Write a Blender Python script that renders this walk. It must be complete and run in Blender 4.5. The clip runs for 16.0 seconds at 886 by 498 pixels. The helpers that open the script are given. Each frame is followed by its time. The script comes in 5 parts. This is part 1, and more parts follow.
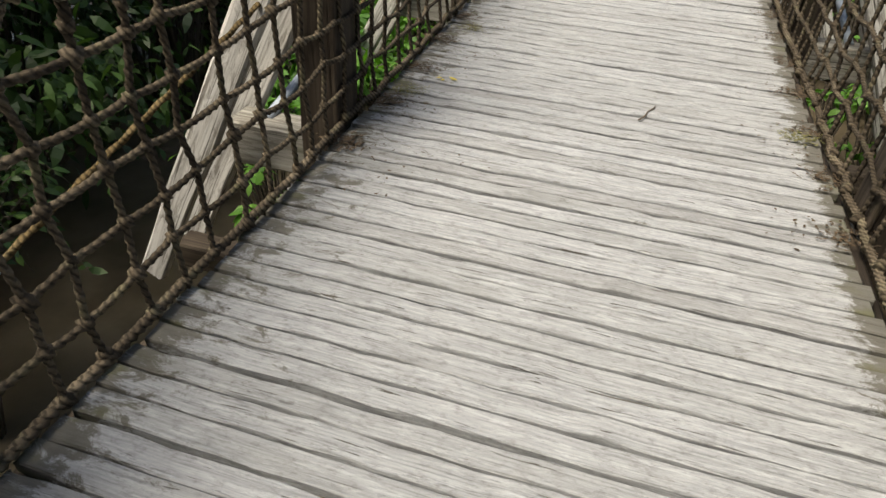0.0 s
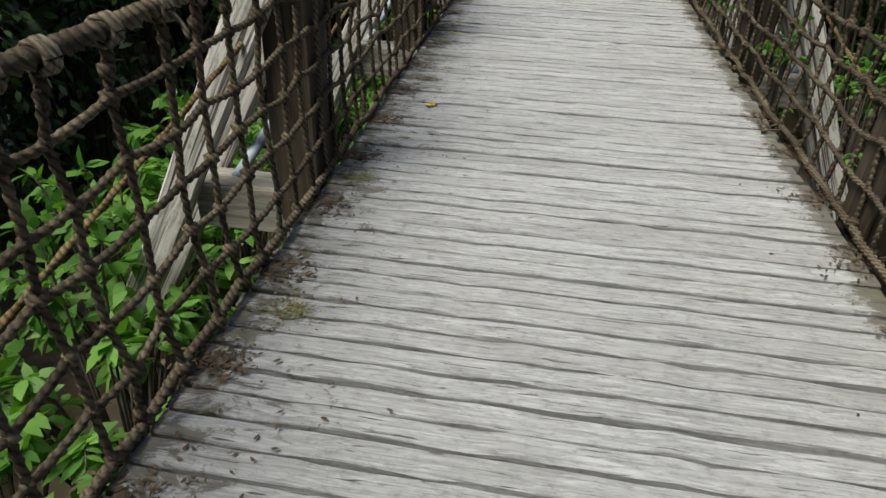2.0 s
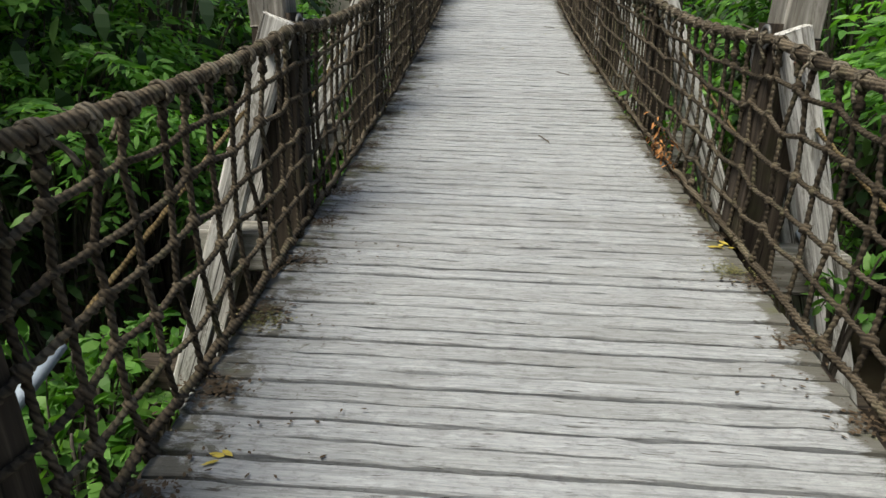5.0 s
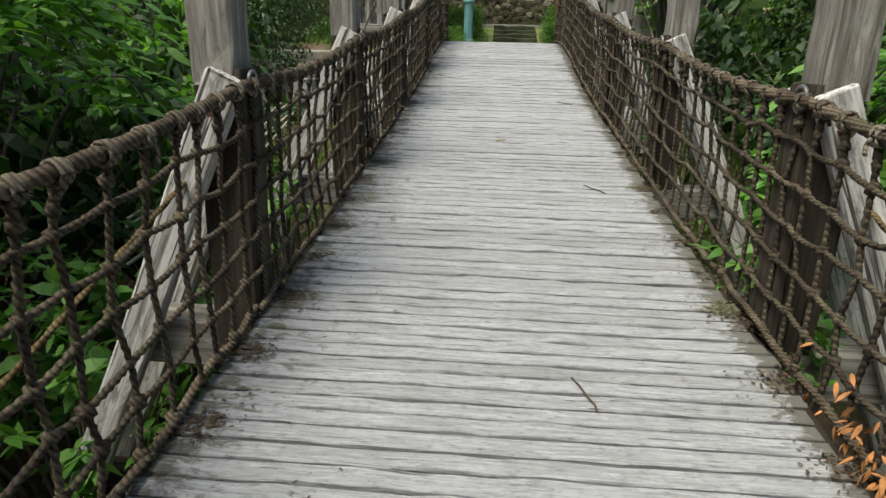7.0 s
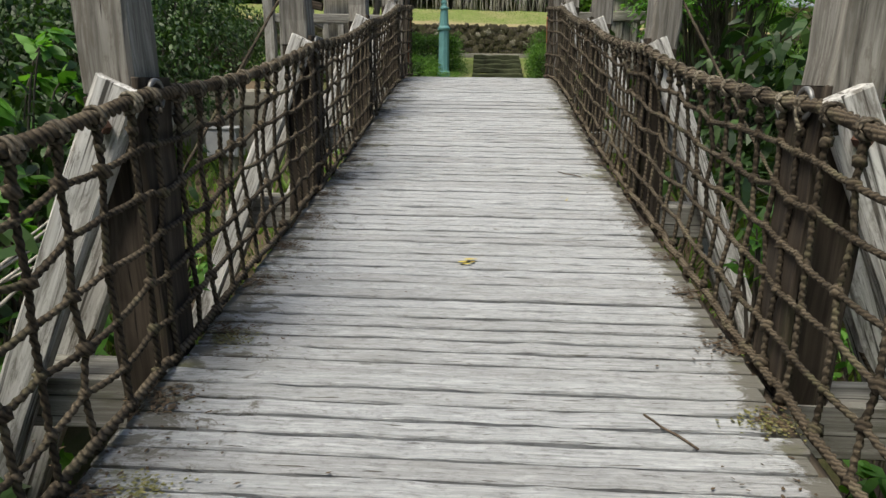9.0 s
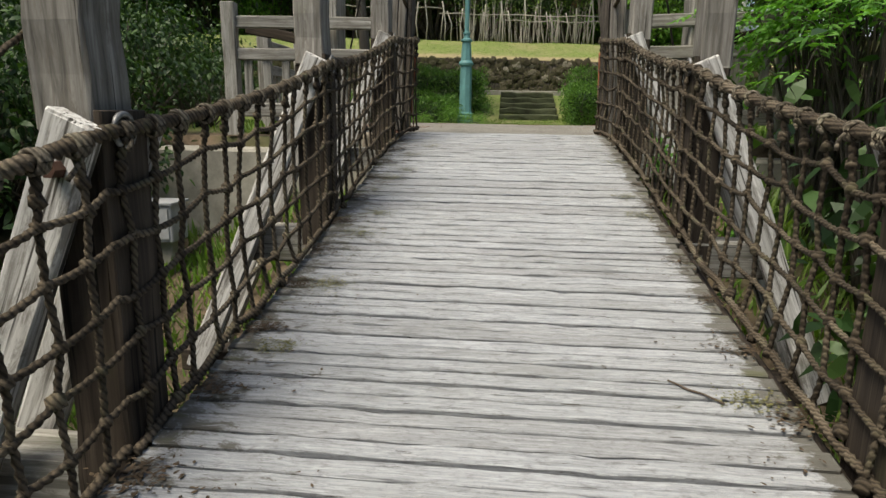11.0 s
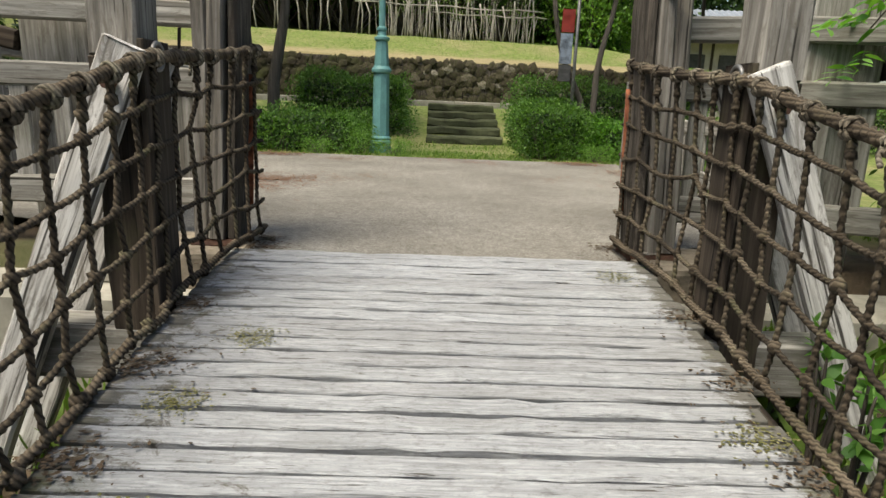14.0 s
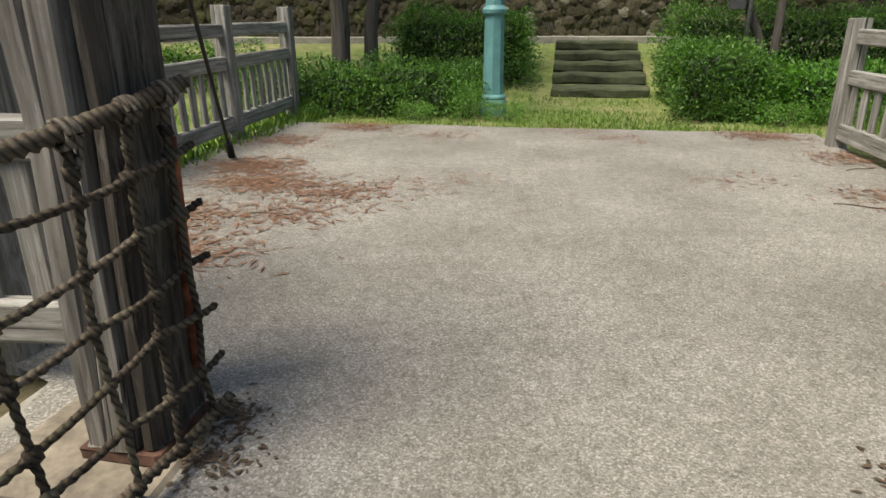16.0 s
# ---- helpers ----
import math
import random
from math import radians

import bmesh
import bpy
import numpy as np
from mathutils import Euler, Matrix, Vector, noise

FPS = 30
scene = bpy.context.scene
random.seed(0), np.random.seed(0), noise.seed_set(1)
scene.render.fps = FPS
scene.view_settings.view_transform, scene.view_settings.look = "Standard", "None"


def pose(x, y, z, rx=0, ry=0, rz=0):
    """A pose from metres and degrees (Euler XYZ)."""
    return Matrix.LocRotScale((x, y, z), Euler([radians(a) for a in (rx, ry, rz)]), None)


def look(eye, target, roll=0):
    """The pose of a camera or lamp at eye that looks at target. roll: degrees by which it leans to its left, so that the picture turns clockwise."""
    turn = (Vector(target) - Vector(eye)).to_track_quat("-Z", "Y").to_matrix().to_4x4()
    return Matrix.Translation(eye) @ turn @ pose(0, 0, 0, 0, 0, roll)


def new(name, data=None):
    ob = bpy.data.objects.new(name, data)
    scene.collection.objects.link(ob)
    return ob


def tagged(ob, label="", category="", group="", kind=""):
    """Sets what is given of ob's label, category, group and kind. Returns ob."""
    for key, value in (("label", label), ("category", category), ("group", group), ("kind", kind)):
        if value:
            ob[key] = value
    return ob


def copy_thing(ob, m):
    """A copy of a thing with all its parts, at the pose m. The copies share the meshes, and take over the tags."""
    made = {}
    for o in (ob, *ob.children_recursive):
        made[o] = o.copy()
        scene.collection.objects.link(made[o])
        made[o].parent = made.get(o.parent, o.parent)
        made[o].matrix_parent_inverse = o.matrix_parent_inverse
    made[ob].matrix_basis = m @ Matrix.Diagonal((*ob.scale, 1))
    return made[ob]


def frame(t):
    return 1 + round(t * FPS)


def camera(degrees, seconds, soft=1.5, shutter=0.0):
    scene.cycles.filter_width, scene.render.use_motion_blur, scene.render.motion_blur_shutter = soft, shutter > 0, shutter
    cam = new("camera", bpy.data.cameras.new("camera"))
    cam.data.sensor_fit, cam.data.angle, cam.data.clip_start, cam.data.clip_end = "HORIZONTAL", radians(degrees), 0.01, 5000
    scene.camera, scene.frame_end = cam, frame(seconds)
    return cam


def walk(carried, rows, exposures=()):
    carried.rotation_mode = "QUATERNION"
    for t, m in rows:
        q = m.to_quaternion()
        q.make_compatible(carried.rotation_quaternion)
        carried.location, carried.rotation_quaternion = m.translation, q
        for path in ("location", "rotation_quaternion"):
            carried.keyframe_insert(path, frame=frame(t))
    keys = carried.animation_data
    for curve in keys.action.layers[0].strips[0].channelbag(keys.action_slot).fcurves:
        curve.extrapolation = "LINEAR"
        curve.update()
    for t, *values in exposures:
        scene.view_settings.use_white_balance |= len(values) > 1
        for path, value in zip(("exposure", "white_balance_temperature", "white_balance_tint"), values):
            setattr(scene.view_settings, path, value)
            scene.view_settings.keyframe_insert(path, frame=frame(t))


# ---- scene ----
cam = camera(70.29, 16.0)
PATH = [
    (0, (0.066, -20.209, -0.420), (-0.348, -18.651, -1.604), 3.8),
    (0.5, (-0.016, -19.646, -0.414), (-0.381, -18.060, -1.576), 1.8),
    (1, (-0.054, -19.026, -0.423), (-0.262, -17.321, -1.449), 5.0),
    (1.5, (-0.115, -18.440, -0.454), (-0.453, -16.760, -1.484), 2.5),
    (2, (-0.178, -17.841, -0.446), (-0.432, -16.150, -1.483), 2.0),
    (2.5, (-0.234, -17.222, -0.423), (-0.495, -15.483, -1.375), 2.3),
    (3, (-0.223, -16.660, -0.401), (-0.438, -14.898, -1.323), 2.3),
    (3.5, (-0.155, -16.118, -0.370), (-0.303, -14.334, -1.262), -0.6),
    (4, (-0.186, -15.488, -0.360), (-0.279, -13.666, -1.179), 2.4),
    (4.5, (-0.152, -14.849, -0.327), (-0.185, -13.007, -1.107), 2.9),
    (5, (-0.166, -14.197, -0.309), (-0.284, -12.341, -1.045), 1.2),
    (5.2, (-0.170, -13.932, -0.301), (-0.305, -12.083, -1.014), 0.8),
    (7.3, (-0.082, -11.185, -0.127), (-0.213, -9.275, -0.706), 1.6),
    (7.5, (-0.074, -10.961, -0.132), (-0.150, -9.044, -0.696), 0.5),
    (8, (-0.045, -10.298, -0.086), (-0.116, -8.378, -0.638), -1.3),
    (8.5, (-0.010, -9.635, -0.030), (-0.047, -7.711, -0.578), 0.8),
    (9, (0.023, -8.980, 0.010), (-0.079, -7.052, -0.511), 0.7),
    (9.2, (0.016, -8.718, 0.032), (-0.085, -6.781, -0.462), 2.9),
    (11.3, (0.020, -6.009, 0.337), (-0.177, -4.067, -0.099), 0.6),
    (11.5, (0.007, -5.714, 0.373), (-0.176, -3.774, -0.075), 0.0),
    (12, (-0.010, -5.088, 0.476), (-0.206, -3.147, 0.036), 0.1),
    (12.5, (-0.029, -4.482, 0.544), (-0.191, -2.527, 0.156), -0.4),
    (13, (-0.029, -3.961, 0.611), (-0.149, -2.002, 0.224), 1.0),
    (13.5, (-0.057, -3.372, 0.673), (-0.118, -1.425, 0.222), 0.7),
    (14, (-0.052, -2.800, 0.783), (-0.008, -0.853, 0.325), 2.2),
    (14.5, (-0.024, -2.268, 0.914), (-0.004, -0.312, 0.497), -0.0),
    (15, (0.013, -1.758, 1.023), (0.069, 0.189, 0.571), 1.1),
    (15.5, (0.024, -1.215, 1.117), (-0.035, 0.728, 0.646), 0.8),
    (16, (-0.006, -0.885, 1.171), (-0.352, 0.956, 0.472), -0.5),
]
walk(cam, [(t, look(eye, target, roll)) for t, eye, target, roll in PATH],
     [(0, 0.5, 7500, 7), (0.7, 0.2, 7450, 7), (2, 0.2, 7000, 4), (5, 0.25, 6950, 3.5), (8, 0.28, 6950, 5), (12, 0.23, 7200, 6), (13.2, 0.40, 7200, 6), (15.4, 0.48, 7150, 7), (16, 0.53, 7050, 7)])

# ---- world and sun ----
SUN_EL, SUN_AZ = 64.0, 224.0          # degrees; azimuth clockwise from +y
world = bpy.data.worlds.new("sky")
scene.world = world
world.use_nodes = True
wn = world.node_tree.nodes
sky = wn.new("ShaderNodeTexSky")
sky.sky_type = "NISHITA"
sky.sun_disc = False
sky.sun_elevation, sky.sun_rotation = radians(SUN_EL), radians(SUN_AZ)
sky.air_density, sky.dust_density = 1.0, 3.0
world.node_tree.links.new(sky.outputs[0], wn["Background"].inputs[0])
wn["Background"].inputs[1].default_value = 0.15
sun = new("sun", bpy.data.lights.new("sun", "SUN"))
sun.data.energy, sun.data.angle, sun.data.color = 3.6, radians(28), (1.0, 0.96, 0.9)
sdir = Vector((math.sin(radians(SUN_AZ)) * math.cos(radians(SUN_EL)), math.cos(radians(SUN_AZ)) * math.cos(radians(SUN_EL)), math.sin(radians(SUN_EL))))
sun.matrix_basis = look(sdir * 60, (0, 0, 0))

# ---- materials ----
rng = np.random.default_rng(7)


class Nodes:
    """A short way to write a node material."""

    def __init__(self, name, rough=0.8):
        self.mat = bpy.data.materials.new(name)
        self.mat.use_nodes = True
        self.tree = self.mat.node_tree
        self.bsdf = self.tree.nodes["Principled BSDF"]
        self.bsdf.inputs["Roughness"].default_value = rough
        self.bsdf.inputs["Specular IOR Level"].default_value = 0.3

    def node(self, kind, **inputs):
        n = self.tree.nodes.new(kind)
        for key, value in inputs.items():
            self.plug(n.inputs[key.replace("_", " ")], value)
        return n

    def plug(self, socket, value):
        if isinstance(value, bpy.types.NodeSocket):
            self.tree.links.new(value, socket)
        else:
            socket.default_value = value

    def coords(self, kind="Object", scale=(1, 1, 1), shift=True):
        c = self.node("ShaderNodeTexCoord").outputs[kind]
        m = self.node("ShaderNodeMapping", Vector=c, Scale=scale)
        if shift:
            info = self.node("ShaderNodeObjectInfo").outputs["Random"]
            k = self.node("ShaderNodeMath", Value=info)
            k.operation = "MULTIPLY"
            k.inputs[1].default_value = 57.0
            self.plug(m.inputs["Location"], k.outputs[0])
        return m.outputs[0]

    def noise(self, vec, scale, detail=4.0, rough=0.55, distort=0.0):
        return self.node("ShaderNodeTexNoise", Vector=vec, Scale=scale, Detail=detail, Roughness=rough, Distortion=distort).outputs["Fac"]

    def voronoi(self, vec, scale, out="Distance"):
        return self.node("ShaderNodeTexVoronoi", Vector=vec, Scale=scale).outputs[out]

    def ramp(self, fac, *stops):
        n = self.node("ShaderNodeValToRGB", Fac=fac)
        while len(n.color_ramp.elements) < len(stops):
            n.color_ramp.elements.new(0.5)
        for e, (p, c) in zip(n.color_ramp.elements, stops):
            e.position = p
            e.color = (*c, 1) if isinstance(c, tuple) else (c, c, c, 1)
        return n.outputs["Color"]

    def mix(self, fac, a, b, mode="MIX"):
        n = self.node("ShaderNodeMix")
        n.data_type, n.blend_type = "RGBA", mode
        for key, value in ((0, fac), (6, a), (7, b)):
            if isinstance(value, tuple) and len(value) == 3:
                value = (*value, 1)
            self.plug(n.inputs[key], value)
        return n.outputs[2]

    def bump(self, height, strength=0.5, distance=0.01):
        self.plug(self.bsdf.inputs["Normal"], self.node("ShaderNodeBump", Height=height, Strength=strength, Distance=distance).outputs[0])
        return self

    def color(self, value):
        self.plug(self.bsdf.inputs["Base Color"], value if isinstance(value, bpy.types.NodeSocket) else (*value, 1))
        return self


def wood(name, dark, mid, light, moss=0.0, grain=38, cracks=0.36, stain=0.0):
    """Weathered timber with its grain along the piece's own z axis."""
    n = Nodes(name, 0.85)
    v = n.coords("Object", (grain, grain, 1.3))
    fine = n.noise(v, 1.0, 6, 0.65, 0.6)
    v2 = n.coords("Object", (9, 9, 0.7))
    broad = n.noise(v2, 1.0, 3, 0.5, 0.3)
    base = n.ramp(fine, (0.30, dark), (0.5, mid), (0.72, light))
    base = n.mix(0.5, base, n.ramp(broad, (0.32, 0.55), (0.68, 1.0)), "MULTIPLY")
    info = n.node("ShaderNodeObjectInfo").outputs["Random"]
    base = n.mix(0.75, base, n.ramp(info, (0.0, 0.8), (0.5, 0.97), (1.0, 1.0)), "MULTIPLY")
    crack = n.noise(n.coords("Object", (grain * 1.6, grain * 1.6, 0.8)), 1.0, 2, 0.5, 0.2)
    crackmask = n.ramp(crack, (cracks - 0.06, 1.0), (cracks, 0.0))
    base = n.mix(crackmask, base, tuple(c * 0.35 for c in dark))
    if stain:
        blot = n.noise(n.coords("Object", (26, 26, 5)), 1.0, 7, 0.78, 0.8)
        base = n.mix(n.ramp(blot, (0.39, stain), (0.50, 0.0)), base, (0.15, 0.135, 0.115))
    if moss:
        patch = n.noise(n.coords("Object", (5, 5, 3)), 1.0, 5, 0.6)
        base = n.mix(n.ramp(patch, (0.62 - moss * 0.1, 0.0), (0.78 - moss * 0.1, moss)), base, (0.075, 0.085, 0.03))
    n.color(base)
    hgt = n.mix(0.35, fine, crack)
    return n.bump(hgt, 0.7, 0.006).mat


def deck_material():
    """Bleached deck boards: fine grain, short dark splits, grime and moss near the board ends."""
    n = Nodes("deck_wood", 0.85)
    grain = n.noise(n.coords("Object", (130, 130, 3.6)), 1.0, 6, 0.7, 0.4)
    base = n.ramp(grain, (0.30, (0.20, 0.208, 0.218)), (0.47, (0.322, 0.334, 0.350)), (0.70, (0.44, 0.456, 0.478)))
    speck = n.noise(n.coords("Object", (48, 48, 26)), 1.0, 5, 0.75)
    base = n.mix(0.9, base, n.ramp(speck, (0.33, (0.62, 0.61, 0.60)), (0.48, (0.95, 0.95, 0.95)), (0.62, (1, 1, 1))), "MULTIPLY")
    patch = n.noise(n.coords("Object", (64, 64, 8)), 1.0, 7, 0.8)
    base = n.mix(n.ramp(patch, (0.53, 0.0), (0.62, 0.6)), base, (0.51, 0.53, 0.556))
    base = n.mix(n.ramp(n.noise(n.coords("Object", (4, 4, 1.6)), 1.0, 4, 0.6), (0.54, 0.0), (0.72, 0.45)), base, (0.194, 0.195, 0.191))
    info = n.node("ShaderNodeObjectInfo").outputs["Random"]
    base = n.mix(1.0, base, n.ramp(info, (0.0, (0.84, 0.83, 0.82)), (0.35, (0.94, 0.94, 0.93)), (1.0, (1, 1, 1))), "MULTIPLY")
    split = n.noise(n.coords("Object", (105, 105, 5.5)), 1.0, 3, 0.6, 0.5)
    mask = n.ramp(split, (0.30, 1.0), (0.345, 0.0))
    base = n.mix(mask, base, (0.085, 0.08, 0.072))
    # grime and moss gather at the board ends, in a wider band on the side under the trees
    sep = n.node("ShaderNodeSeparateXYZ", Vector=n.coords("Object", (1, 1, 1), False)).outputs[2]
    shift = n.node("ShaderNodeMath", Value=sep)
    shift.operation = "MULTIPLY_ADD"
    shift.inputs[1].default_value, shift.inputs[2].default_value = 0.48, 0.5
    grimy = n.ramp(shift.outputs[0], (0.01, 0.23), (0.10, 0.10), (0.22, 0.03), (0.32, 0.0), (0.89, 0.0), (0.935, 0.12), (0.97, 0.32))
    dirt = n.noise(n.coords("Object", (15, 15, 8)), 1.0, 7, 0.78, 0.6)
    both = n.node("ShaderNodeMath")
    both.operation = "ADD"
    n.plug(both.inputs[0], dirt)
    n.plug(both.inputs[1], grimy)
    base = n.mix(n.ramp(both.outputs[0], (0.0, 0.0), (0.63, 0.0), (0.71, 0.85)), base, (0.095, 0.088, 0.07))
    green = n.noise(n.coords("Object", (9, 9, 4)), 1.0, 4, 0.6)
    base = n.mix(n.mix(1.0, n.ramp(green, (0.55, 0.0), (0.66, 0.55)), n.ramp(grimy, (0.08, 0.0), (0.2, 1.0)), "MULTIPLY"), base, (0.10, 0.105, 0.04))
    n.color(base)
    high = n.mix(mask, grain, (0.0, 0.0, 0.0))
    return n.bump(high, 1.0, 0.005).mat


deck_wood = deck_material()
post_wood = wood("post_wood", (0.085, 0.078, 0.068), (0.265, 0.252, 0.228), (0.45, 0.432, 0.40), moss=0.35, grain=36, stain=0.8)
brace_wood = wood("brace_wood", (0.18, 0.17, 0.155), (0.66, 0.65, 0.63), (0.88, 0.875, 0.86), grain=40, cracks=0.41, stain=0.72)
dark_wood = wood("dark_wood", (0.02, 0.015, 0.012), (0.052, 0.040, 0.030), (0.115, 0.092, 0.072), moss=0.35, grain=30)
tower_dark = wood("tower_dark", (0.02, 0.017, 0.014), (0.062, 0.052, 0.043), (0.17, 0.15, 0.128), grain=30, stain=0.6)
tower_wood = wood("tower_wood", (0.06, 0.055, 0.05), (0.20, 0.185, 0.165), (0.36, 0.345, 0.32), grain=36, stain=0.85)
fence_wood = wood("fence_wood", (0.10, 0.095, 0.08), (0.30, 0.29, 0.262), (0.52, 0.51, 0.475), moss=0.45, grain=34, stain=0.75)
pale_wood = wood("pale_wood", (0.35, 0.32, 0.27), (0.5, 0.47, 0.41), (0.62, 0.6, 0.54), grain=30)


def rope_mat(name, a, b, c, moss):
    n = Nodes(name, 0.95)
    v = n.coords("Object", (1, 1, 1))
    big = n.noise(v, 3.5, 4, 0.6)
    fine = n.noise(v, 160, 3, 0.6)
    base = n.ramp(big, (0.3, a), (0.5, b), (0.7, c))
    base = n.mix(0.6, base, n.ramp(fine, (0.3, 0.45), (0.7, 1.0)), "MULTIPLY")
    base = n.mix(n.ramp(n.noise(v, 7, 4, 0.6), (0.55, 0.0), (0.7, moss)), base, (0.10, 0.105, 0.05))
    # the lay of the strands, with groove shade darkened into the colour
    lay = n.node("ShaderNodeTexWave", Vector=v, Scale=23.0, Distortion=1.2, Detail=1.0)
    lay.wave_type, lay.bands_direction = "BANDS", "DIAGONAL"
    strand = lay.outputs["Fac"]
    base = n.mix(0.85, base, n.ramp(strand, (0.08, 0.3), (0.45, 0.95), (1.0, 1.0)), "MULTIPLY")
    n.color(base)
    return n.bump(n.mix(0.35, strand, fine), 0.9, 0.005).mat


rope_brown = rope_mat("rope_brown", (0.05, 0.039, 0.028), (0.115, 0.09, 0.063), (0.25, 0.205, 0.15), 0.5)
rope_net = rope_mat("rope_net", (0.038, 0.029, 0.02), (0.088, 0.069, 0.048), (0.20, 0.162, 0.117), 0.45)
rope_pale = rope_mat("rope_pale", (0.08, 0.066, 0.05), (0.17, 0.145, 0.11), (0.32, 0.285, 0.225), 0.4)
rope_yellow = rope_mat("rope_yellow", (0.10, 0.07, 0.03), (0.17, 0.12, 0.055), (0.25, 0.19, 0.10), 0.35)


def plain(name, color, rough=0.6, vary=0.25, scale=12.0, metal=0.0, bump=0.2):
    n = Nodes(name, rough)
    v = n.coords("Object")
    f = n.noise(v, scale, 5, 0.6)
    g = n.noise(v, scale * 9, 3, 0.6)
    lo, hi = tuple(c * (1 - vary) for c in color), tuple(min(1, c * (1 + vary)) for c in color)
    base = n.ramp(f, (0.3, lo), (0.7, hi))
    n.color(n.mix(0.3, base, n.ramp(g, (0.35, 0.6), (0.65, 1.0)), "MULTIPLY"))
    n.bsdf.inputs["Metallic"].default_value = metal
    return n.bump(g, bump, 0.003).mat


lamp_paint = plain("teal_lamp_paint", (0.13, 0.30, 0.30), 0.45, 0.16, 6)
rust = plain("rusty_steel", (0.085, 0.045, 0.032), 0.85, 0.6, 14)
orange_rust = plain("orange_rust", (0.24, 0.085, 0.045), 0.9, 0.65, 22, bump=0.5)
steel = plain("grey_steel", (0.22, 0.22, 0.22), 0.5, 0.3, 20, 0.6)
black_wire = plain("black_wire", (0.02, 0.02, 0.02), 0.6)
blue_plastic = plain("blue_plastic", (0.33, 0.39, 0.47), 0.5, 0.15, 8)
cabinet_grey = plain("cabinet_grey", (0.34, 0.35, 0.36), 0.45, 0.12, 8)
concrete = plain("concrete", (0.31, 0.295, 0.25), 0.9, 0.35, 3, bump=0.4)
footing_stone = plain("footing_stone", (0.20, 0.172, 0.135), 0.9, 0.5, 9, bump=0.5)
step_stone = plain("step_stone", (0.058, 0.066, 0.034), 0.95, 0.6, 3, bump=0.6)
red_sign = plain("red_sign", (0.26, 0.035, 0.025), 0.5, 0.25, 6)
photo_sign = plain("photo_sign", (0.20, 0.24, 0.30), 0.5, 0.8, 7)
dark_sign = plain("dark_sign", (0.06, 0.06, 0.06), 0.6, 0.4, 6)
white_plaster = plain("white_plaster", (0.72, 0.71, 0.68), 0.9, 0.08, 3)
house_plaster = plain("house_plaster", (0.46, 0.42, 0.36), 0.9, 0.15, 3)
roof_tile = plain("roof_tile", (0.24, 0.27, 0.31), 0.5, 0.2, 5)
dead_leaf = plain("dead_leaf", (0.19, 0.105, 0.065), 0.9, 0.45, 30)
deck_litter = plain("deck_litter", (0.085, 0.06, 0.038), 0.95, 0.5, 30)
yellow_leaf = plain("yellow_leaf", (0.50, 0.40, 0.08), 0.7, 0.3, 30)
twig_bark = plain("twig_bark", (0.10, 0.075, 0.055), 0.9, 0.4, 30)


def stone_mat():
    n = Nodes("wall_stone", 0.9)
    v = n.coords("Object")
    f = n.noise(v, 5, 6, 0.65)
    r = n.node("ShaderNodeObjectInfo").outputs["Random"]
    tone = n.ramp(r, (0.0, (0.04, 0.033, 0.022)), (0.5, (0.085, 0.07, 0.048)), (0.86, (0.14, 0.118, 0.085)), (0.93, (0.30, 0.27, 0.215)), (1.0, (0.42, 0.39, 0.33)))
    base = n.mix(0.7, tone, n.ramp(f, (0.3, 0.35), (0.7, 1.0)), "MULTIPLY")
    n.color(n.mix(n.ramp(n.noise(v, 2.2, 4), (0.46, 0.0), (0.62, 0.75)), base, (0.06, 0.068, 0.022)))
    return n.bump(f, 0.8, 0.03).mat


wall_stone = stone_mat()


def asphalt_mat():
    n = Nodes("asphalt", 0.9)
    v = n.coords("Object", shift=False)
    chips = n.voronoi(v, 150, "Color")
    grey = n.node("ShaderNodeSeparateColor", Color=chips).outputs[0]
    base = n.ramp(grey, (0.0, (0.20, 0.188, 0.164)), (0.55, (0.30, 0.284, 0.252)), (0.85, (0.36, 0.343, 0.308)), (1.0, (0.48, 0.46, 0.42)))
    base = n.mix(0.5, base, n.ramp(n.noise(v, 260, 2), (0.35, 0.45), (0.65, 1.0)), "MULTIPLY")
    base = n.mix(n.ramp(n.noise(v, 85, 3, 0.65), (0.57, 0.0), (0.64, 0.6)), base, (0.52, 0.50, 0.46))
    base = n.mix(n.ramp(n.noise(v, 55, 4, 0.7), (0.34, 0.65), (0.43, 0.0)), base, (0.13, 0.122, 0.105))
    base = n.mix(0.75, base, n.ramp(n.noise(v, 0.9, 5, 0.6), (0.3, (0.48, 0.465, 0.44)), (0.65, (1, 1, 1))), "MULTIPLY")
    base = n.mix(0.6, base, n.ramp(n.noise(v, 14, 6, 0.75), (0.36, (0.6, 0.59, 0.57)), (0.56, (1, 1, 1))), "MULTIPLY")
    base = n.mix(n.ramp(n.noise(v, 2.3, 6, 0.7), (0.6, 0.0), (0.78, 0.55)), base, (0.12, 0.085, 0.06))
    n.color(base)
    return n.bump(n.mix(0.5, grey, n.noise(v, 220, 2)), 0.6, 0.004).mat


asphalt = asphalt_mat()


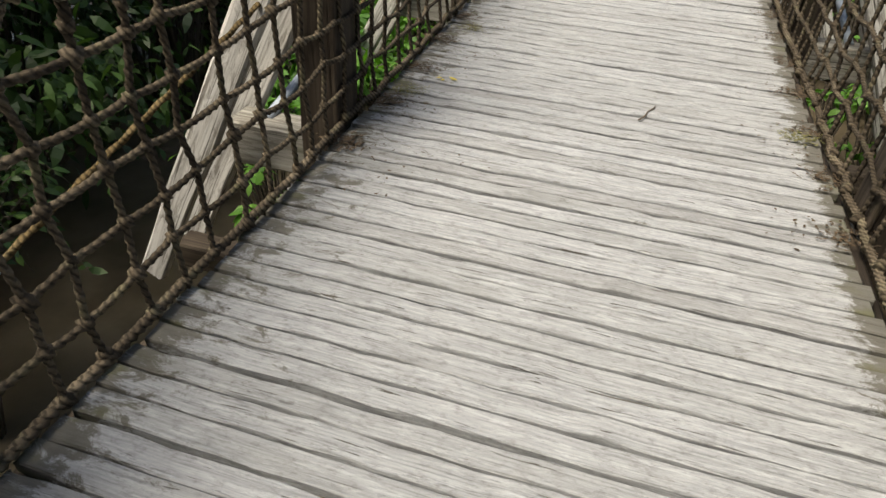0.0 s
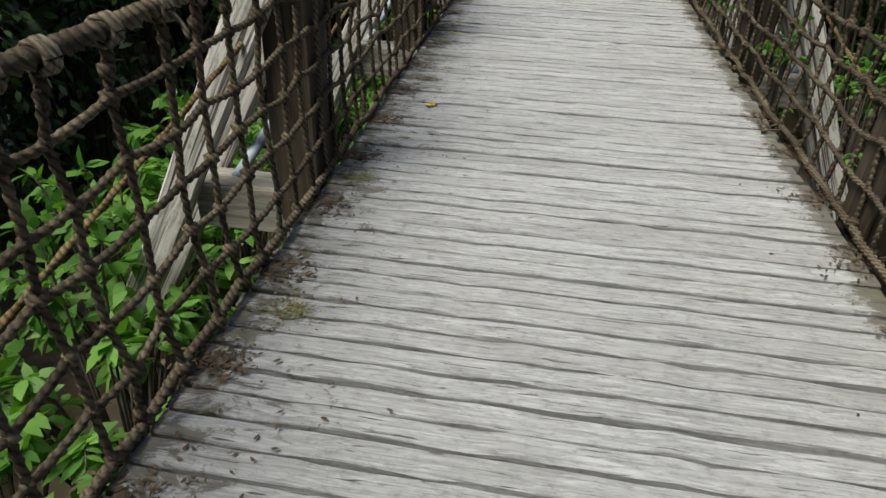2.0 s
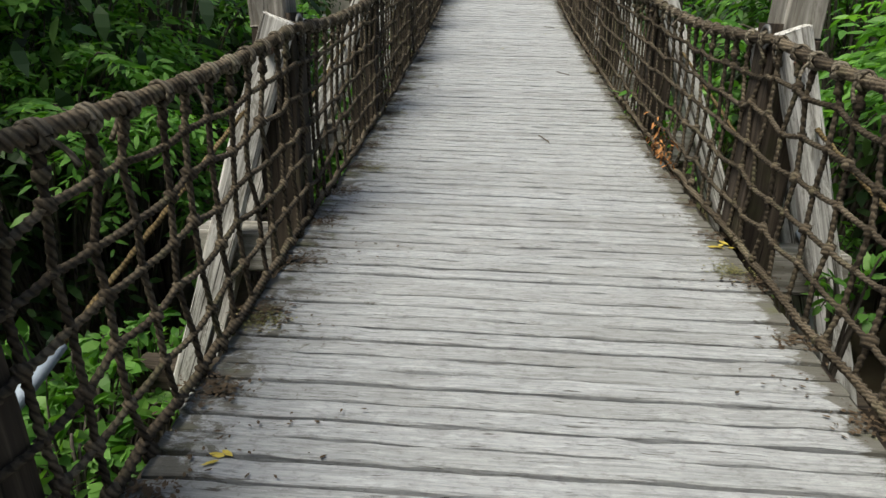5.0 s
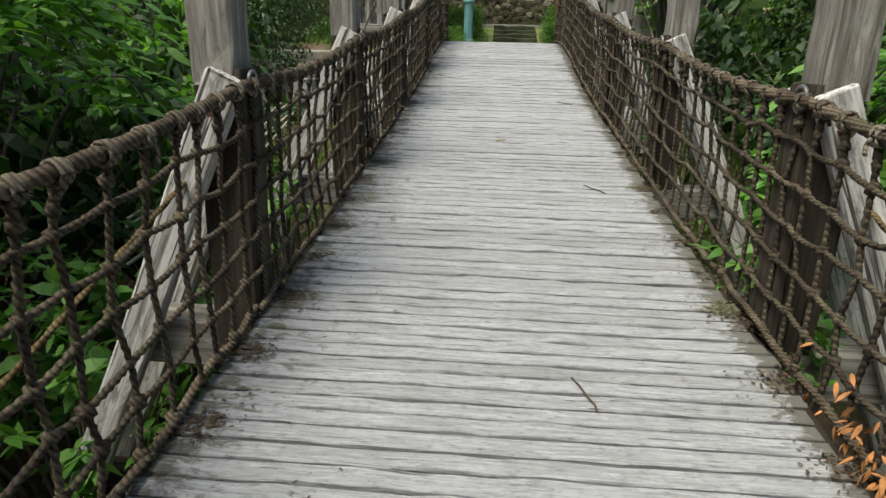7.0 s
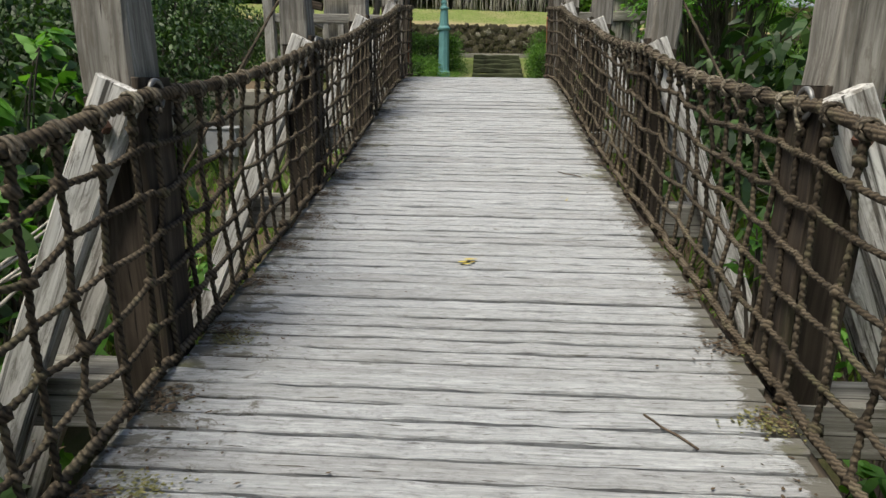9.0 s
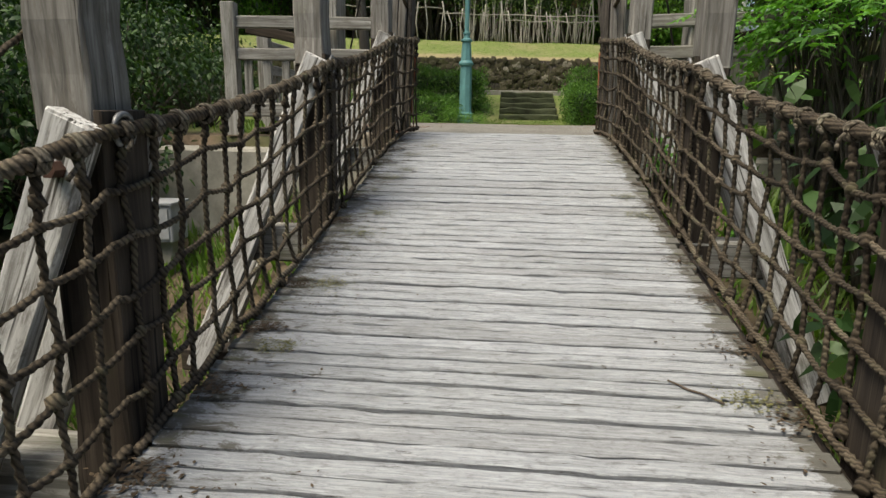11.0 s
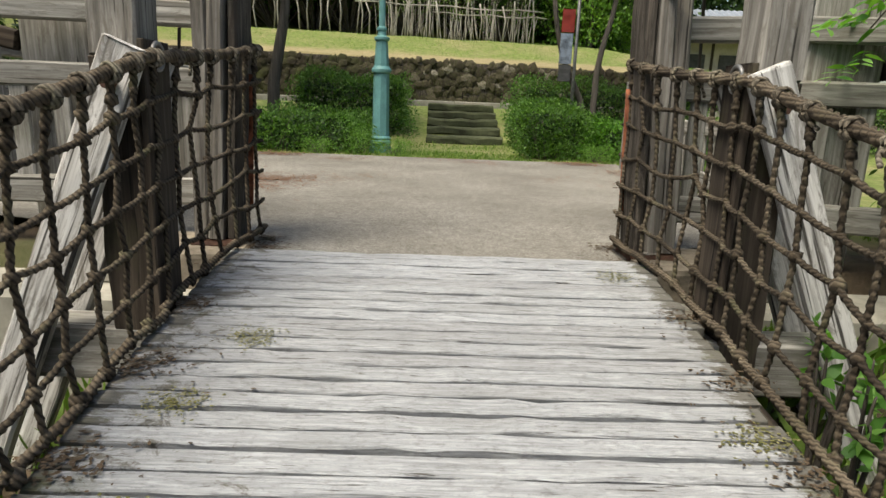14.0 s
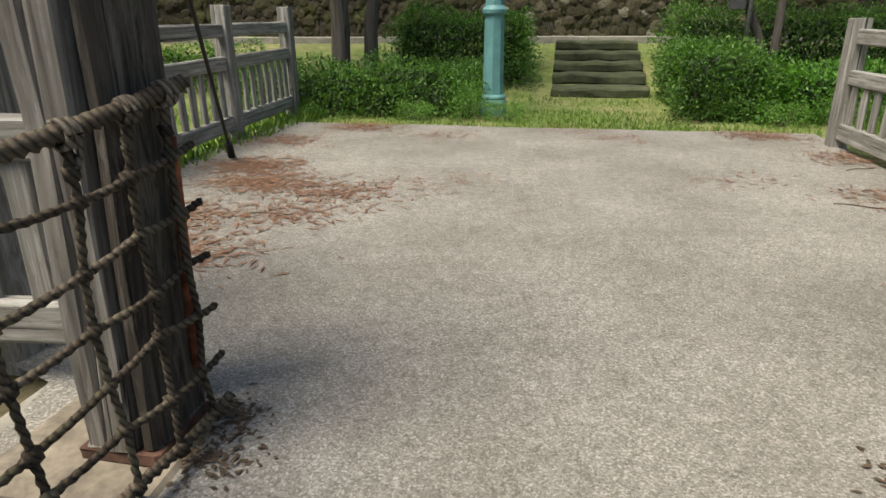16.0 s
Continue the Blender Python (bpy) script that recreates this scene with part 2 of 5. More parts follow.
def ground_mat():
    """Earth, litter and moss below the bridge, grass up on the banks; it follows the lie of the land."""
    n = Nodes("ground", 0.95)
    v = n.coords("Object", shift=False)
    z = n.node("ShaderNodeSeparateXYZ", Vector=v).outputs[2]
    y = n.node("ShaderNodeSeparateXYZ", Vector=v).outputs[1]
    soil = n.ramp(n.noise(v, 3.0, 7, 0.7), (0.3, (0.05, 0.038, 0.026)), (0.55, (0.115, 0.085, 0.056)), (0.75, (0.19, 0.145, 0.098)))
    soil = n.mix(n.ramp(n.noise(v, 0.8, 4), (0.5, 0.0), (0.65, 0.7)), soil, (0.05, 0.075, 0.02))
    grass = n.ramp(n.noise(v, 9.0, 7, 0.7), (0.3, (0.08, 0.12, 0.028)), (0.55, (0.17, 0.215, 0.06)), (0.75, (0.30, 0.31, 0.13)))
    dry = n.ramp(n.noise(v, 6.0, 7, 0.7), (0.3, (0.20, 0.165, 0.085)), (0.7, (0.36, 0.31, 0.17)))
    grass = n.mix(n.ramp(n.noise(v, 0.75, 6, 0.7), (0.46, 0.0), (0.62, 0.55)), grass, dry)
    strip = n.node("ShaderNodeMath", Value=n.noise(v, 1.2, 4))
    strip.operation = "MULTIPLY_ADD"
    strip.inputs[1].default_value = 1.2
    n.plug(strip.inputs[2], y)
    band = n.node("ShaderNodeMapRange", Value=strip.outputs[0])
    band.inputs[1].default_value, band.inputs[2].default_value, band.inputs[3].default_value, band.inputs[4].default_value = 15.3, 15.9, 1.0, 0.0
    up = n.node("ShaderNodeMapRange", Value=z)
    up.inputs[1].default_value, up.inputs[2].default_value = 1.2, 1.5
    turf = n.mix(n.mix(1.0, up.outputs[0], band.outputs[0], "MULTIPLY"), grass, dry)
    high = n.node("ShaderNodeMapRange", Value=z)
    high.inputs[1].default_value, high.inputs[2].default_value = -1.3, -0.6
    edge = n.node("ShaderNodeMapRange", Value=y)
    edge.inputs[1].default_value, edge.inputs[2].default_value = 1.1, 2.0
    n.color(n.mix(n.mix(1.0, high.outputs[0], edge.outputs[0], "MULTIPLY"), soil, turf))
    return n.bump(n.noise(v, 30, 6, 0.7), 0.8, 0.03).mat


ground_m = ground_mat()


def water_mat():
    n = Nodes("stream_water", 0.2)
    v = n.coords("Object", shift=False)
    n.color(n.ramp(n.noise(v, 1.5, 5), (0.3, (0.075, 0.06, 0.04)), (0.7, (0.15, 0.125, 0.088))))
    n.bsdf.inputs["Specular IOR Level"].default_value = 0.5
    return n.bump(n.noise(v, 7, 3), 0.15, 0.02).mat


water_m = water_mat()


def leaf_mat(name, dark, mid, light, through_=0.35):
    n = Nodes(name, 0.5)
    r = n.node("ShaderNodeNewGeometry").outputs["Random Per Island"]
    base = n.ramp(r, (0.0, dark), (0.5, mid), (1.0, light))
    base = n.mix(0.5, base, n.ramp(n.noise(n.coords("Object", shift=False), 1.1, 3), (0.35, 0.6), (0.65, 1.0)), "MULTIPLY")
    n.color(base)
    n.bsdf.inputs["Specular IOR Level"].default_value = 0.35
    t = n.node("ShaderNodeBsdfTranslucent")
    n.plug(t.inputs["Color"], n.mix(1.0, base, (1.3, 1.5, 0.5), "MULTIPLY"))
    m = n.node("ShaderNodeMixShader")
    m.inputs[0].default_value = through_
    n.tree.links.new(n.bsdf.outputs[0], m.inputs[1])
    n.tree.links.new(t.outputs[0], m.inputs[2])
    n.tree.links.new(m.outputs[0], n.tree.nodes["Material Output"].inputs[0])
    return n.mat


shrub_leaf = leaf_mat("shrub_leaf", (0.035, 0.11, 0.016), (0.085, 0.215, 0.03), (0.17, 0.35, 0.06), 0.35)
fresh_leaf = leaf_mat("fresh_leaf", (0.065, 0.185, 0.03), (0.125, 0.30, 0.055), (0.21, 0.42, 0.095), 0.4)
# leaf colour taken darker, so the shade of gully and wood is painted in
shade_toned_leaf = leaf_mat("shade_toned_leaf", (0.010, 0.028, 0.008), (0.027, 0.065, 0.016), (0.07, 0.135, 0.034), 0.22)
hedge_leaf = leaf_mat("hedge_leaf", (0.042, 0.105, 0.02), (0.088, 0.195, 0.038), (0.18, 0.325, 0.075), 0.35)
bright_leaf = leaf_mat("bright_leaf", (0.09, 0.2, 0.03), (0.15, 0.31, 0.05), (0.23, 0.40, 0.09))
red_leaf = leaf_mat("red_leaf", (0.06, 0.03, 0.022), (0.10, 0.04, 0.03), (0.15, 0.06, 0.04))
grass_leaf = leaf_mat("grass_leaf", (0.07, 0.14, 0.02), (0.13, 0.23, 0.04), (0.22, 0.32, 0.08))
moss_m = leaf_mat("moss", (0.09, 0.095, 0.03), (0.17, 0.165, 0.06), (0.26, 0.24, 0.11), 0.1)
bark = wood("bark", (0.05, 0.042, 0.036), (0.11, 0.095, 0.08), (0.18, 0.16, 0.14), moss=0.4, grain=22)

# ---- building blocks ----


def world_of(ob):
    if ob.parent is None:
        return ob.matrix_basis.copy()
    return world_of(ob.parent) @ ob.matrix_parent_inverse @ ob.matrix_basis


def mesh(name, verts, faces, mat, smooth=False):
    me = bpy.data.meshes.new(name)
    me.from_pydata(np.asarray(verts).tolist(), [], faces if isinstance(faces, list) else faces.tolist())
    if smooth:
        me.polygons.foreach_set("use_smooth", [True] * len(me.polygons))
    me.materials.append(mat)
    me.update()
    return me


def thing(name, at=(0, 0, 0), label="", category="", group="", kind=""):
    ob = new(name)
    ob.empty_display_size = 0.1
    ob.matrix_basis = Matrix.Translation(at)
    return tagged(ob, label, category, group, kind)


def part(name, me, parent=None, m=None, label=""):
    """Links a mesh at the world pose m, under parent."""
    ob = new(name, me)
    if parent is not None:
        ob.parent = parent
        ob.matrix_parent_inverse = world_of(parent).inverted()
    ob.matrix_basis = m if m is not None else Matrix()
    if label:
        ob["label"] = label
    return ob


def tube(points, radius, sides=8, lobes=0, turns=0.0, closed=True):
    """Verts and quads of a tube along points; lobes and turns per metre give the strands of a laid rope."""
    p = np.asarray(points, float)
    r = np.broadcast_to(np.asarray(radius, float), (len(p),))
    d = np.gradient(p, axis=0)
    d /= np.linalg.norm(d, axis=1)[:, None] + 1e-9
    ref = np.array([0.0, 0.0, 1.0]) if abs(d[:, 2]).mean() < 0.8 else np.array([0.0, 1.0, 0.0])
    u = np.cross(d, ref)
    u /= np.linalg.norm(u, axis=1)[:, None] + 1e-9
    w = np.cross(d, u)
    a = np.linspace(0, 2 * np.pi, sides, endpoint=False)
    s = np.concatenate([[0], np.cumsum(np.linalg.norm(np.diff(p, axis=0), axis=1))])
    rr = r[:, None] * (1 + (0.27 * np.cos(lobes * (a[None] - s[:, None] * turns * 2 * np.pi)) if lobes else 0))
    v = p[:, None] + rr[..., None] * (np.cos(a)[None, :, None] * u[:, None] + np.sin(a)[None, :, None] * w[:, None])
    n, k = len(p), sides
    i, j = np.meshgrid(np.arange(n - 1), np.arange(k), indexing="ij")
    f = np.stack([i * k + j, i * k + (j + 1) % k, (i + 1) * k + (j + 1) % k, (i + 1) * k + j], -1).reshape(-1, 4)
    faces = f.tolist()
    if closed:
        faces += [list(range(k))[::-1], list(range((n - 1) * k, n * k))]
    return v.reshape(-1, 3), faces


def merged(pieces):
    vs, fs, o = [], [], 0
    for v, f in pieces:
        vs.append(np.asarray(v))
        fs += [[q + o for q in face] for face in (f if isinstance(f, list) else f.tolist())]
        o += len(v)
    return np.concatenate(vs), fs


def timber(w, d, length, mat, name="timber", rings=5, bevel=0.012, wear=0.004, seed=0):
    """A bevelled, slightly uneven balk from z = 0 to length, w along x and d along y."""
    g = np.random.default_rng(seed)
    x, y, b = w / 2, d / 2, min(bevel, w / 4, d / 4)
    ring = np.array([(-x + b, -y), (x - b, -y), (x, -y + b), (x, y - b), (x - b, y), (-x + b, y), (-x, y - b), (-x, -y + b)])
    zs = np.concatenate([[0, b * 0.6], np.linspace(b, length - b, rings)[1:-1], [length - b * 0.6, length]])
    v = []
    for i, z in enumerate(zs):
        k = 1 - 0.35 * b / max(x, y) if i in (0, len(zs) - 1) else 1.0
        bow = g.normal(0, wear * 0.6, 2)
        v.append(np.column_stack([ring * k + bow + g.normal(0, wear * 0.4, ring.shape), np.full(8, z) + g.normal(0, wear * 0.3, 8)]))
    n = len(zs)
    faces = [[i * 8 + j, i * 8 + (j + 1) % 8, (i + 1) * 8 + (j + 1) % 8, (i + 1) * 8 + j] for i in range(n - 1) for j in range(8)]
    faces += [list(range(8))[::-1], list(range((n - 1) * 8, n * 8))]
    return mesh(name, np.concatenate(v), faces, mat)


def along(p0, p1, side=(0, 1, 0)):
    """The pose of a balk whose z runs from p0 to p1 and whose y lies near side."""
    z = (Vector(p1) - Vector(p0)).normalized()
    x = Vector(side).cross(z).normalized()
    y = z.cross(x)
    m = Matrix((x, y, z)).transposed().to_4x4()
    m.translation = p0
    return m


def balk(name, p0, p1, w, d, mat, parent, side=(0, 1, 0), label="", seed=0, **kw):
    me = timber(w, d, (Vector(p1) - Vector(p0)).length, mat, name, seed=seed, **kw)
    return part(name, me, parent, along(p0, p1, side), label)


def leaves(pos, size, aim=None, droop=0.3, width=0.4, g=rng, fold=0.25, simple=False):
    """Verts and faces of folded leaves at pos, each an island of four triangles."""
    n = len(pos)
    size = np.broadcast_to(np.asarray(size, float), (n,)) * g.uniform(0.65, 1.3, n)
    d = g.normal(0, 1, (n, 3))
    d[:, 2] -= droop * 2
    if aim is not None:
        d += aim
    d /= np.linalg.norm(d, axis=1)[:, None]
    up = g.normal(0, 0.5, (n, 3)) + np.array([0, 0, 1.0])
    s = np.cross(d, up)
    s /= np.linalg.norm(s, axis=1)[:, None] + 1e-9
    nrm = np.cross(s, d)
    L, Wd = size[:, None], size[:, None] * width / 2
    if simple:
        c = pos + d * L * 0.45
        v = np.stack([pos, c + s * Wd + nrm * Wd * fold, pos + d * L - nrm * L * 0.1, c - s * Wd + nrm * Wd * fold], 1).reshape(-1, 3)
        o = np.arange(n)[:, None] * 4
        return v, np.concatenate([np.concatenate([o, o + 1, o + 2], 1), np.concatenate([o, o + 2, o + 3], 1)]).tolist()
    rows = []
    for t_, w_, o_ in ((0.0, 0.0, 0), (0.28, 0.85, 1), (0.28, 0.85, -1), (0.62, 0.80, 1), (0.62, 0.80, -1), (1.0, 0.0, 0)):
        c = pos + d * L * t_ - nrm * L * (0.12 * t_ * t_)
        rows.append(c + s * Wd * w_ * o_ + nrm * Wd * w_ * fold * abs(o_))
    v = np.stack(rows, 1).reshape(-1, 3)
    o = np.arange(n)[:, None] * 6
    f = [list(q) for q in np.concatenate([o + 0, o + 1, o + 2], 1).tolist()]
    f += [list(q) for q in np.concatenate([o + 1, o + 3, o + 4, o + 2], 1).tolist()]
    f += [list(q) for q in np.concatenate([o + 3, o + 5, o + 4], 1).tolist()]
    return v, f


# height of the deck at stations along the bridge, joined by a natural cubic spline
STATION = np.array([-26.0, -23.0, -20.5, -18.0, -15.5, -13.0, -10.5, -8.0, -5.5, -3.0, -1.0, 1.0])
LEVEL = np.array([-1.281, -1.331, -1.626, -1.66, -1.579, -1.463, -1.311, -1.095, -0.799, -0.452, -0.094, 0.102])


def curvature(h, z):
    n = len(z)
    a, b = np.eye(n), np.zeros(n)
    for i in range(1, n - 1):
        a[i, i - 1:i + 2] = h[i - 1], 2 * (h[i - 1] + h[i]), h[i]
        b[i] = 6 * ((z[i + 1] - z[i]) / h[i] - (z[i] - z[i - 1]) / h[i - 1])
    return np.linalg.solve(a, b)


BEND = curvature(np.diff(STATION), LEVEL)


def deck_z(y):
    y = min(max(y, -26.0), 1.0)
    i = int(min(max(np.searchsorted(STATION, y) - 1, 0), len(STATION) - 2))
    h = STATION[i + 1] - STATION[i]
    a, b = (STATION[i + 1] - y) / h, (y - STATION[i]) / h
    return float(a * LEVEL[i] + b * LEVEL[i + 1] + ((a ** 3 - a) * BEND[i] + (b ** 3 - b) * BEND[i + 1]) * h * h / 6)


def deck_slope(y):
    return (deck_z(y + 0.05) - deck_z(y - 0.05)) / 0.1


BAY, FIRST = 2.149, -0.572
DECK_END = 0.23
SIDE = 1.03
BACK = -25.0


def bent_y(k):
    return FIRST - BAY * k - (0.18 if k >= 8 else 0.0)


# ---- ground ----
def smooth(a, b, t):
    t = min(1.0, max(0.0, (t - a) / (b - a)))
    return t * t * (3 - 2 * t)


def land(x, y):
    """Height of the ground."""
    floor_ = -4.0 + 0.35 * noise.noise(Vector((x * 0.3, y * 0.3, 0))) + 0.12 * noise.noise(Vector((x, y, 3)))
    if y < 0.5:
        bank = smooth(-5.5, 0.3, y) * 2.9 + 0.62 * smooth(-2.4, -0.3, y) * (1 - smooth(2.3, 3.1, abs(x)))
        near = smooth(BACK + 5, BACK - 1, y) * 2.5
        wide = smooth(7, 22, abs(x)) * 2.0
        return floor_ + bank + near + wide
    if y < 7.9:
        z = -0.06
    elif y < 11.2:
        z = -0.06 + 0.72 * (y - 7.9) / 3.3
    elif y < 12.55:
        z = 0.66
    elif y < 15.0:
        z = 1.70 + 0.10 * (y - 12.55)
    elif y < 17.5:
        z = 1.945 + 0.28 * (y - 15.0) * (1 - 0.75 * smooth(4.5, 9, x))
    else:
        z = 1.945 + 0.70 * (1 - 0.75 * smooth(4.5, 9, x)) + 0.05 * (y - 17.5) * (1 - smooth(4.5, 9, x))
    z += 3.2 * smooth(20.5, 30, y) * (1 - smooth(6, 10, x))
    z -= 0.02 * x * smooth(12.3, 12.6, y)
    return z + 0.03 * noise.noise(Vector((x * 0.8, y * 0.8, 5))) * (y > 6.5)


xs = sorted(set([-400, -150, -60, 400, 150, 60] + np.round(np.arange(-30, 30.1, 0.75), 3).tolist()))
ys = sorted(set([-400, -150, -70, 400, 150, 80] + np.round(np.arange(-45, 0.1, 0.75), 3).tolist() + [0.47, 0.53] + np.round(np.arange(1, 12.1, 0.6), 3).tolist() + [12.52, 12.58] + np.round(np.arange(13, 45, 0.75), 3).tolist()))
gv = [(x, y, land(max(-30, min(30, x)), max(-45, min(45, y)))) for y in ys for x in xs]
nx = len(xs)
gf = [[j * nx + i, j * nx + i + 1, (j + 1) * nx + i + 1, (j + 1) * nx + i] for j in range(len(ys) - 1) for i in range(nx - 1)]
tagged(part("ground", mesh("ground", gv, gf, ground_m, True)), "earth gully floor with grass banks and terrace", "ground", kind="structure")

wv, wf = [], []
for i in range(41):
    x = -40 + 2 * i
    for j in range(9):
        wv.append((x, -21 + 13 * j / 8 + math.sin(x * 0.25) * 1.2, -3.88))
wf = [[i * 9 + j, (i + 1) * 9 + j, (i + 1) * 9 + j + 1, i * 9 + j + 1] for i in range(40) for j in range(8)]
tagged(part("water", mesh("water", wv, wf, water_m, True)), "shallow brown stream under the bridge", "stream", kind="structure")

# asphalt forecourt beyond the bridge
av, af = [], []
yy = np.linspace(DECK_END + 0.005, 6.1, 26)
for y in yy:
    half = 1.5 + 1.45 * smooth(0.6, 1.3, y)
    for i in range(13):
        u = i / 6 - 1
        e = 0.06 * noise.noise(Vector((u * 9, y * 2, 1))) if abs(u) == 1 or y > 6.05 else 0
        av.append((u * half * (1.08 if u < 0 else 0.86 + 0.14 * (y < 0.6)) + e, y + (0.1 * noise.noise(Vector((u * 7, 4, 2))) if y > 6.05 else 0), 0.006 * noise.noise(Vector((u * 4, y, 0)))))
for i in range(25):
    for j in range(12):
        af.append([i * 13 + j, i * 13 + j + 1, (i + 1) * 13 + j + 1, (i + 1) * 13 + j])
tagged(part("pavement", mesh("pavement", av, af, asphalt, True)), "grey worn asphalt with exposed aggregate and pine litter", "pavement", kind="structure")

# concrete abutment under the end of the bridge
ab = thing("abutment", (0, 0.3, -1.5), "stained grey concrete abutment below the bridge end", "abutment", kind="structure")
balk("wall", (-4.6, 0.28, -0.89), (4.2, 0.28, -0.89), 1.45, 0.44, concrete, ab, (0, 1, 0), rings=14, bevel=0.03)
balk("sill", (-1.7, 0.49, -0.092), (1.7, 0.49, -0.092), 0.155, 0.50, concrete, ab, (0, 1, 0), rings=8, bevel=0.015)

# ---- deck ----
deck = thing("floor", (0, -12, -2), "grey weathered timber bridge deck of close cross planks", "bridge deck", kind="structure")
plank_mesh = [timber(0.040, (0.0700, 0.0745, 0.0715, 0.0760, 0.0685, 0.0730, 0.0722, 0.0770, 0.0692, 0.0738, 0.0710)[i], 2.015 + 0.008 * (i % 4), deck_wood, "plank", rings=22, bevel=0.0045, wear=0.0031, seed=100 + i) for i in range(11)]
for me in plank_mesh:
    me.transform(Matrix.Translation((0, 0, -1.028)))


# ---- suspension bents ----
BRACE_FOOT = (1.90, 1.95, 1.95, 2.00, 1.95, 1.78, 2.00, 2.15, 2.15)

def bent(k, s):
    y, zt = bent_y(k), deck_z(bent_y(k)) + 0.97
    zd = deck_z(y)
    name = "bridge_post"
    b = thing(name, (s * 1.15, y, zd), "tall grey square bridge post with paired diagonal plank braces", "post", "posts along the bridge")
    balk("post_foot", (s * 1.156, y + 0.13, zd - 0.45), (s * 1.156, y + 0.13, zd + 0.93), 0.172, 0.185, dark_wood, b, seed=k * 2 + (s > 0), rings=9, wear=0.006, label="dark lower part of the post")
    upright = balk("post", (s * 1.156, y + 0.13, zd + 0.93), (s * 1.164, y + 0.13, zd + 2.05), 0.172, 0.185, post_wood, b, seed=k * 2 + (s > 0), rings=9, wear=0.006)
    balk("inner_board", (s * 1.058, y + 0.13, zd - 0.02), (s * 1.058, y + 0.13, zd + 0.99), 0.024, 0.215, dark_wood, b, seed=300 + k, rings=6, wear=0.003, bevel=0.005, label="thin dark board on the post's inner face")
    for j, (yo, nm) in enumerate(((0.272, 1), (-0.012 - 0.08 * (k >= 8), 0))):
        plank_brace = balk("brace", (s * BRACE_FOOT[min(k, 8)], y + yo, zt - 1.97), (s * 1.085, y + yo, zt), 0.145, 0.062, brace_wood, b, seed=40 + k * 4 + j + 2 * (s > 0), rings=8, wear=0.005, label="pale bleached plank brace")
    # bolt head through the brace near its top
    v, f = tube([(s * 1.13, y - 0.085, zt - 0.13), (s * 1.13, y - 0.06, zt - 0.13), (s * 1.13, y - 0.045, zt - 0.13)], [0.022, 0.024, 0.024], 6)
    part("bolt", mesh("bolt", v, f, rust), plank_brace, label="rusty bolt head")
    # eye ring that carries the top rope
    a = np.linspace(0, 2 * np.pi, 17)
    v, f = tube(np.column_stack([np.full(17, s * 1.03), y + 0.1 + 0.045 * np.cos(a), zd + 0.935 + 0.045 * np.sin(a)]), 0.009, 6)
    part("ring", mesh("ring", v, f, steel, True), upright, label="grey steel eye ring")
    return b


for k in range(-0, 12):
    zd = deck_z(bent_y(k))
    yb = bent_y(k) + 0.13
    cb = thing("crossbeam", (0, yb, zd - 0.3), "heavy weathered timber crossbeam under the bridge deck", "beam", "crossbeams under the deck")
    balk("beam", (-1.62, yb, zd - 0.165), (1.62, yb, zd - 0.165), 0.22, 0.18, fence_wood, cb, seed=70 + k, rings=6)
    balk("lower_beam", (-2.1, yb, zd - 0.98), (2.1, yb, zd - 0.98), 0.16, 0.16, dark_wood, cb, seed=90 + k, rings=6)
    for s in (-1, 1):
        bent(k, s)

# added beams close under the planks; their dark colour paints the gap shade
for s in (-1, 0, 1):
    pts = [(s * 0.985, y, deck_z(y) - 0.105) for y in np.linspace(BACK, 0.1, 20)]
    st = thing("stringer", (s * 0.985, -13, -2), "long timber beam under the planks, dark to fill their gaps", "beam", "stringers under the deck")
    for i in range(19):
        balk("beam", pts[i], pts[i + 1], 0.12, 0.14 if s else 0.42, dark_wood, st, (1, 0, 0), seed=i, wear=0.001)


# ---- rope nets ----
def laid(p0, p1, r, sides, sag=0.0, wander=0.0, step=0.022, g=rng, turns=9, drop=None):
    n = max(4, int((Vector(p1) - Vector(p0)).length / step))
    t = np.linspace(0, 1, n)
    p = np.asarray(p0)[None] * (1 - t)[:, None] + np.asarray(p1)[None] * t[:, None]
    p[:, 2] -= sag * 4 * t * (1 - t)
    if wander:
        q = g.normal(0, wander, (5, 3))
        q[[0, -1]] = 0
        tt = np.linspace(0, 1, 5)
        for c in range(3):
            p[:, c] += np.interp(t, tt, q[:, c])
    return p


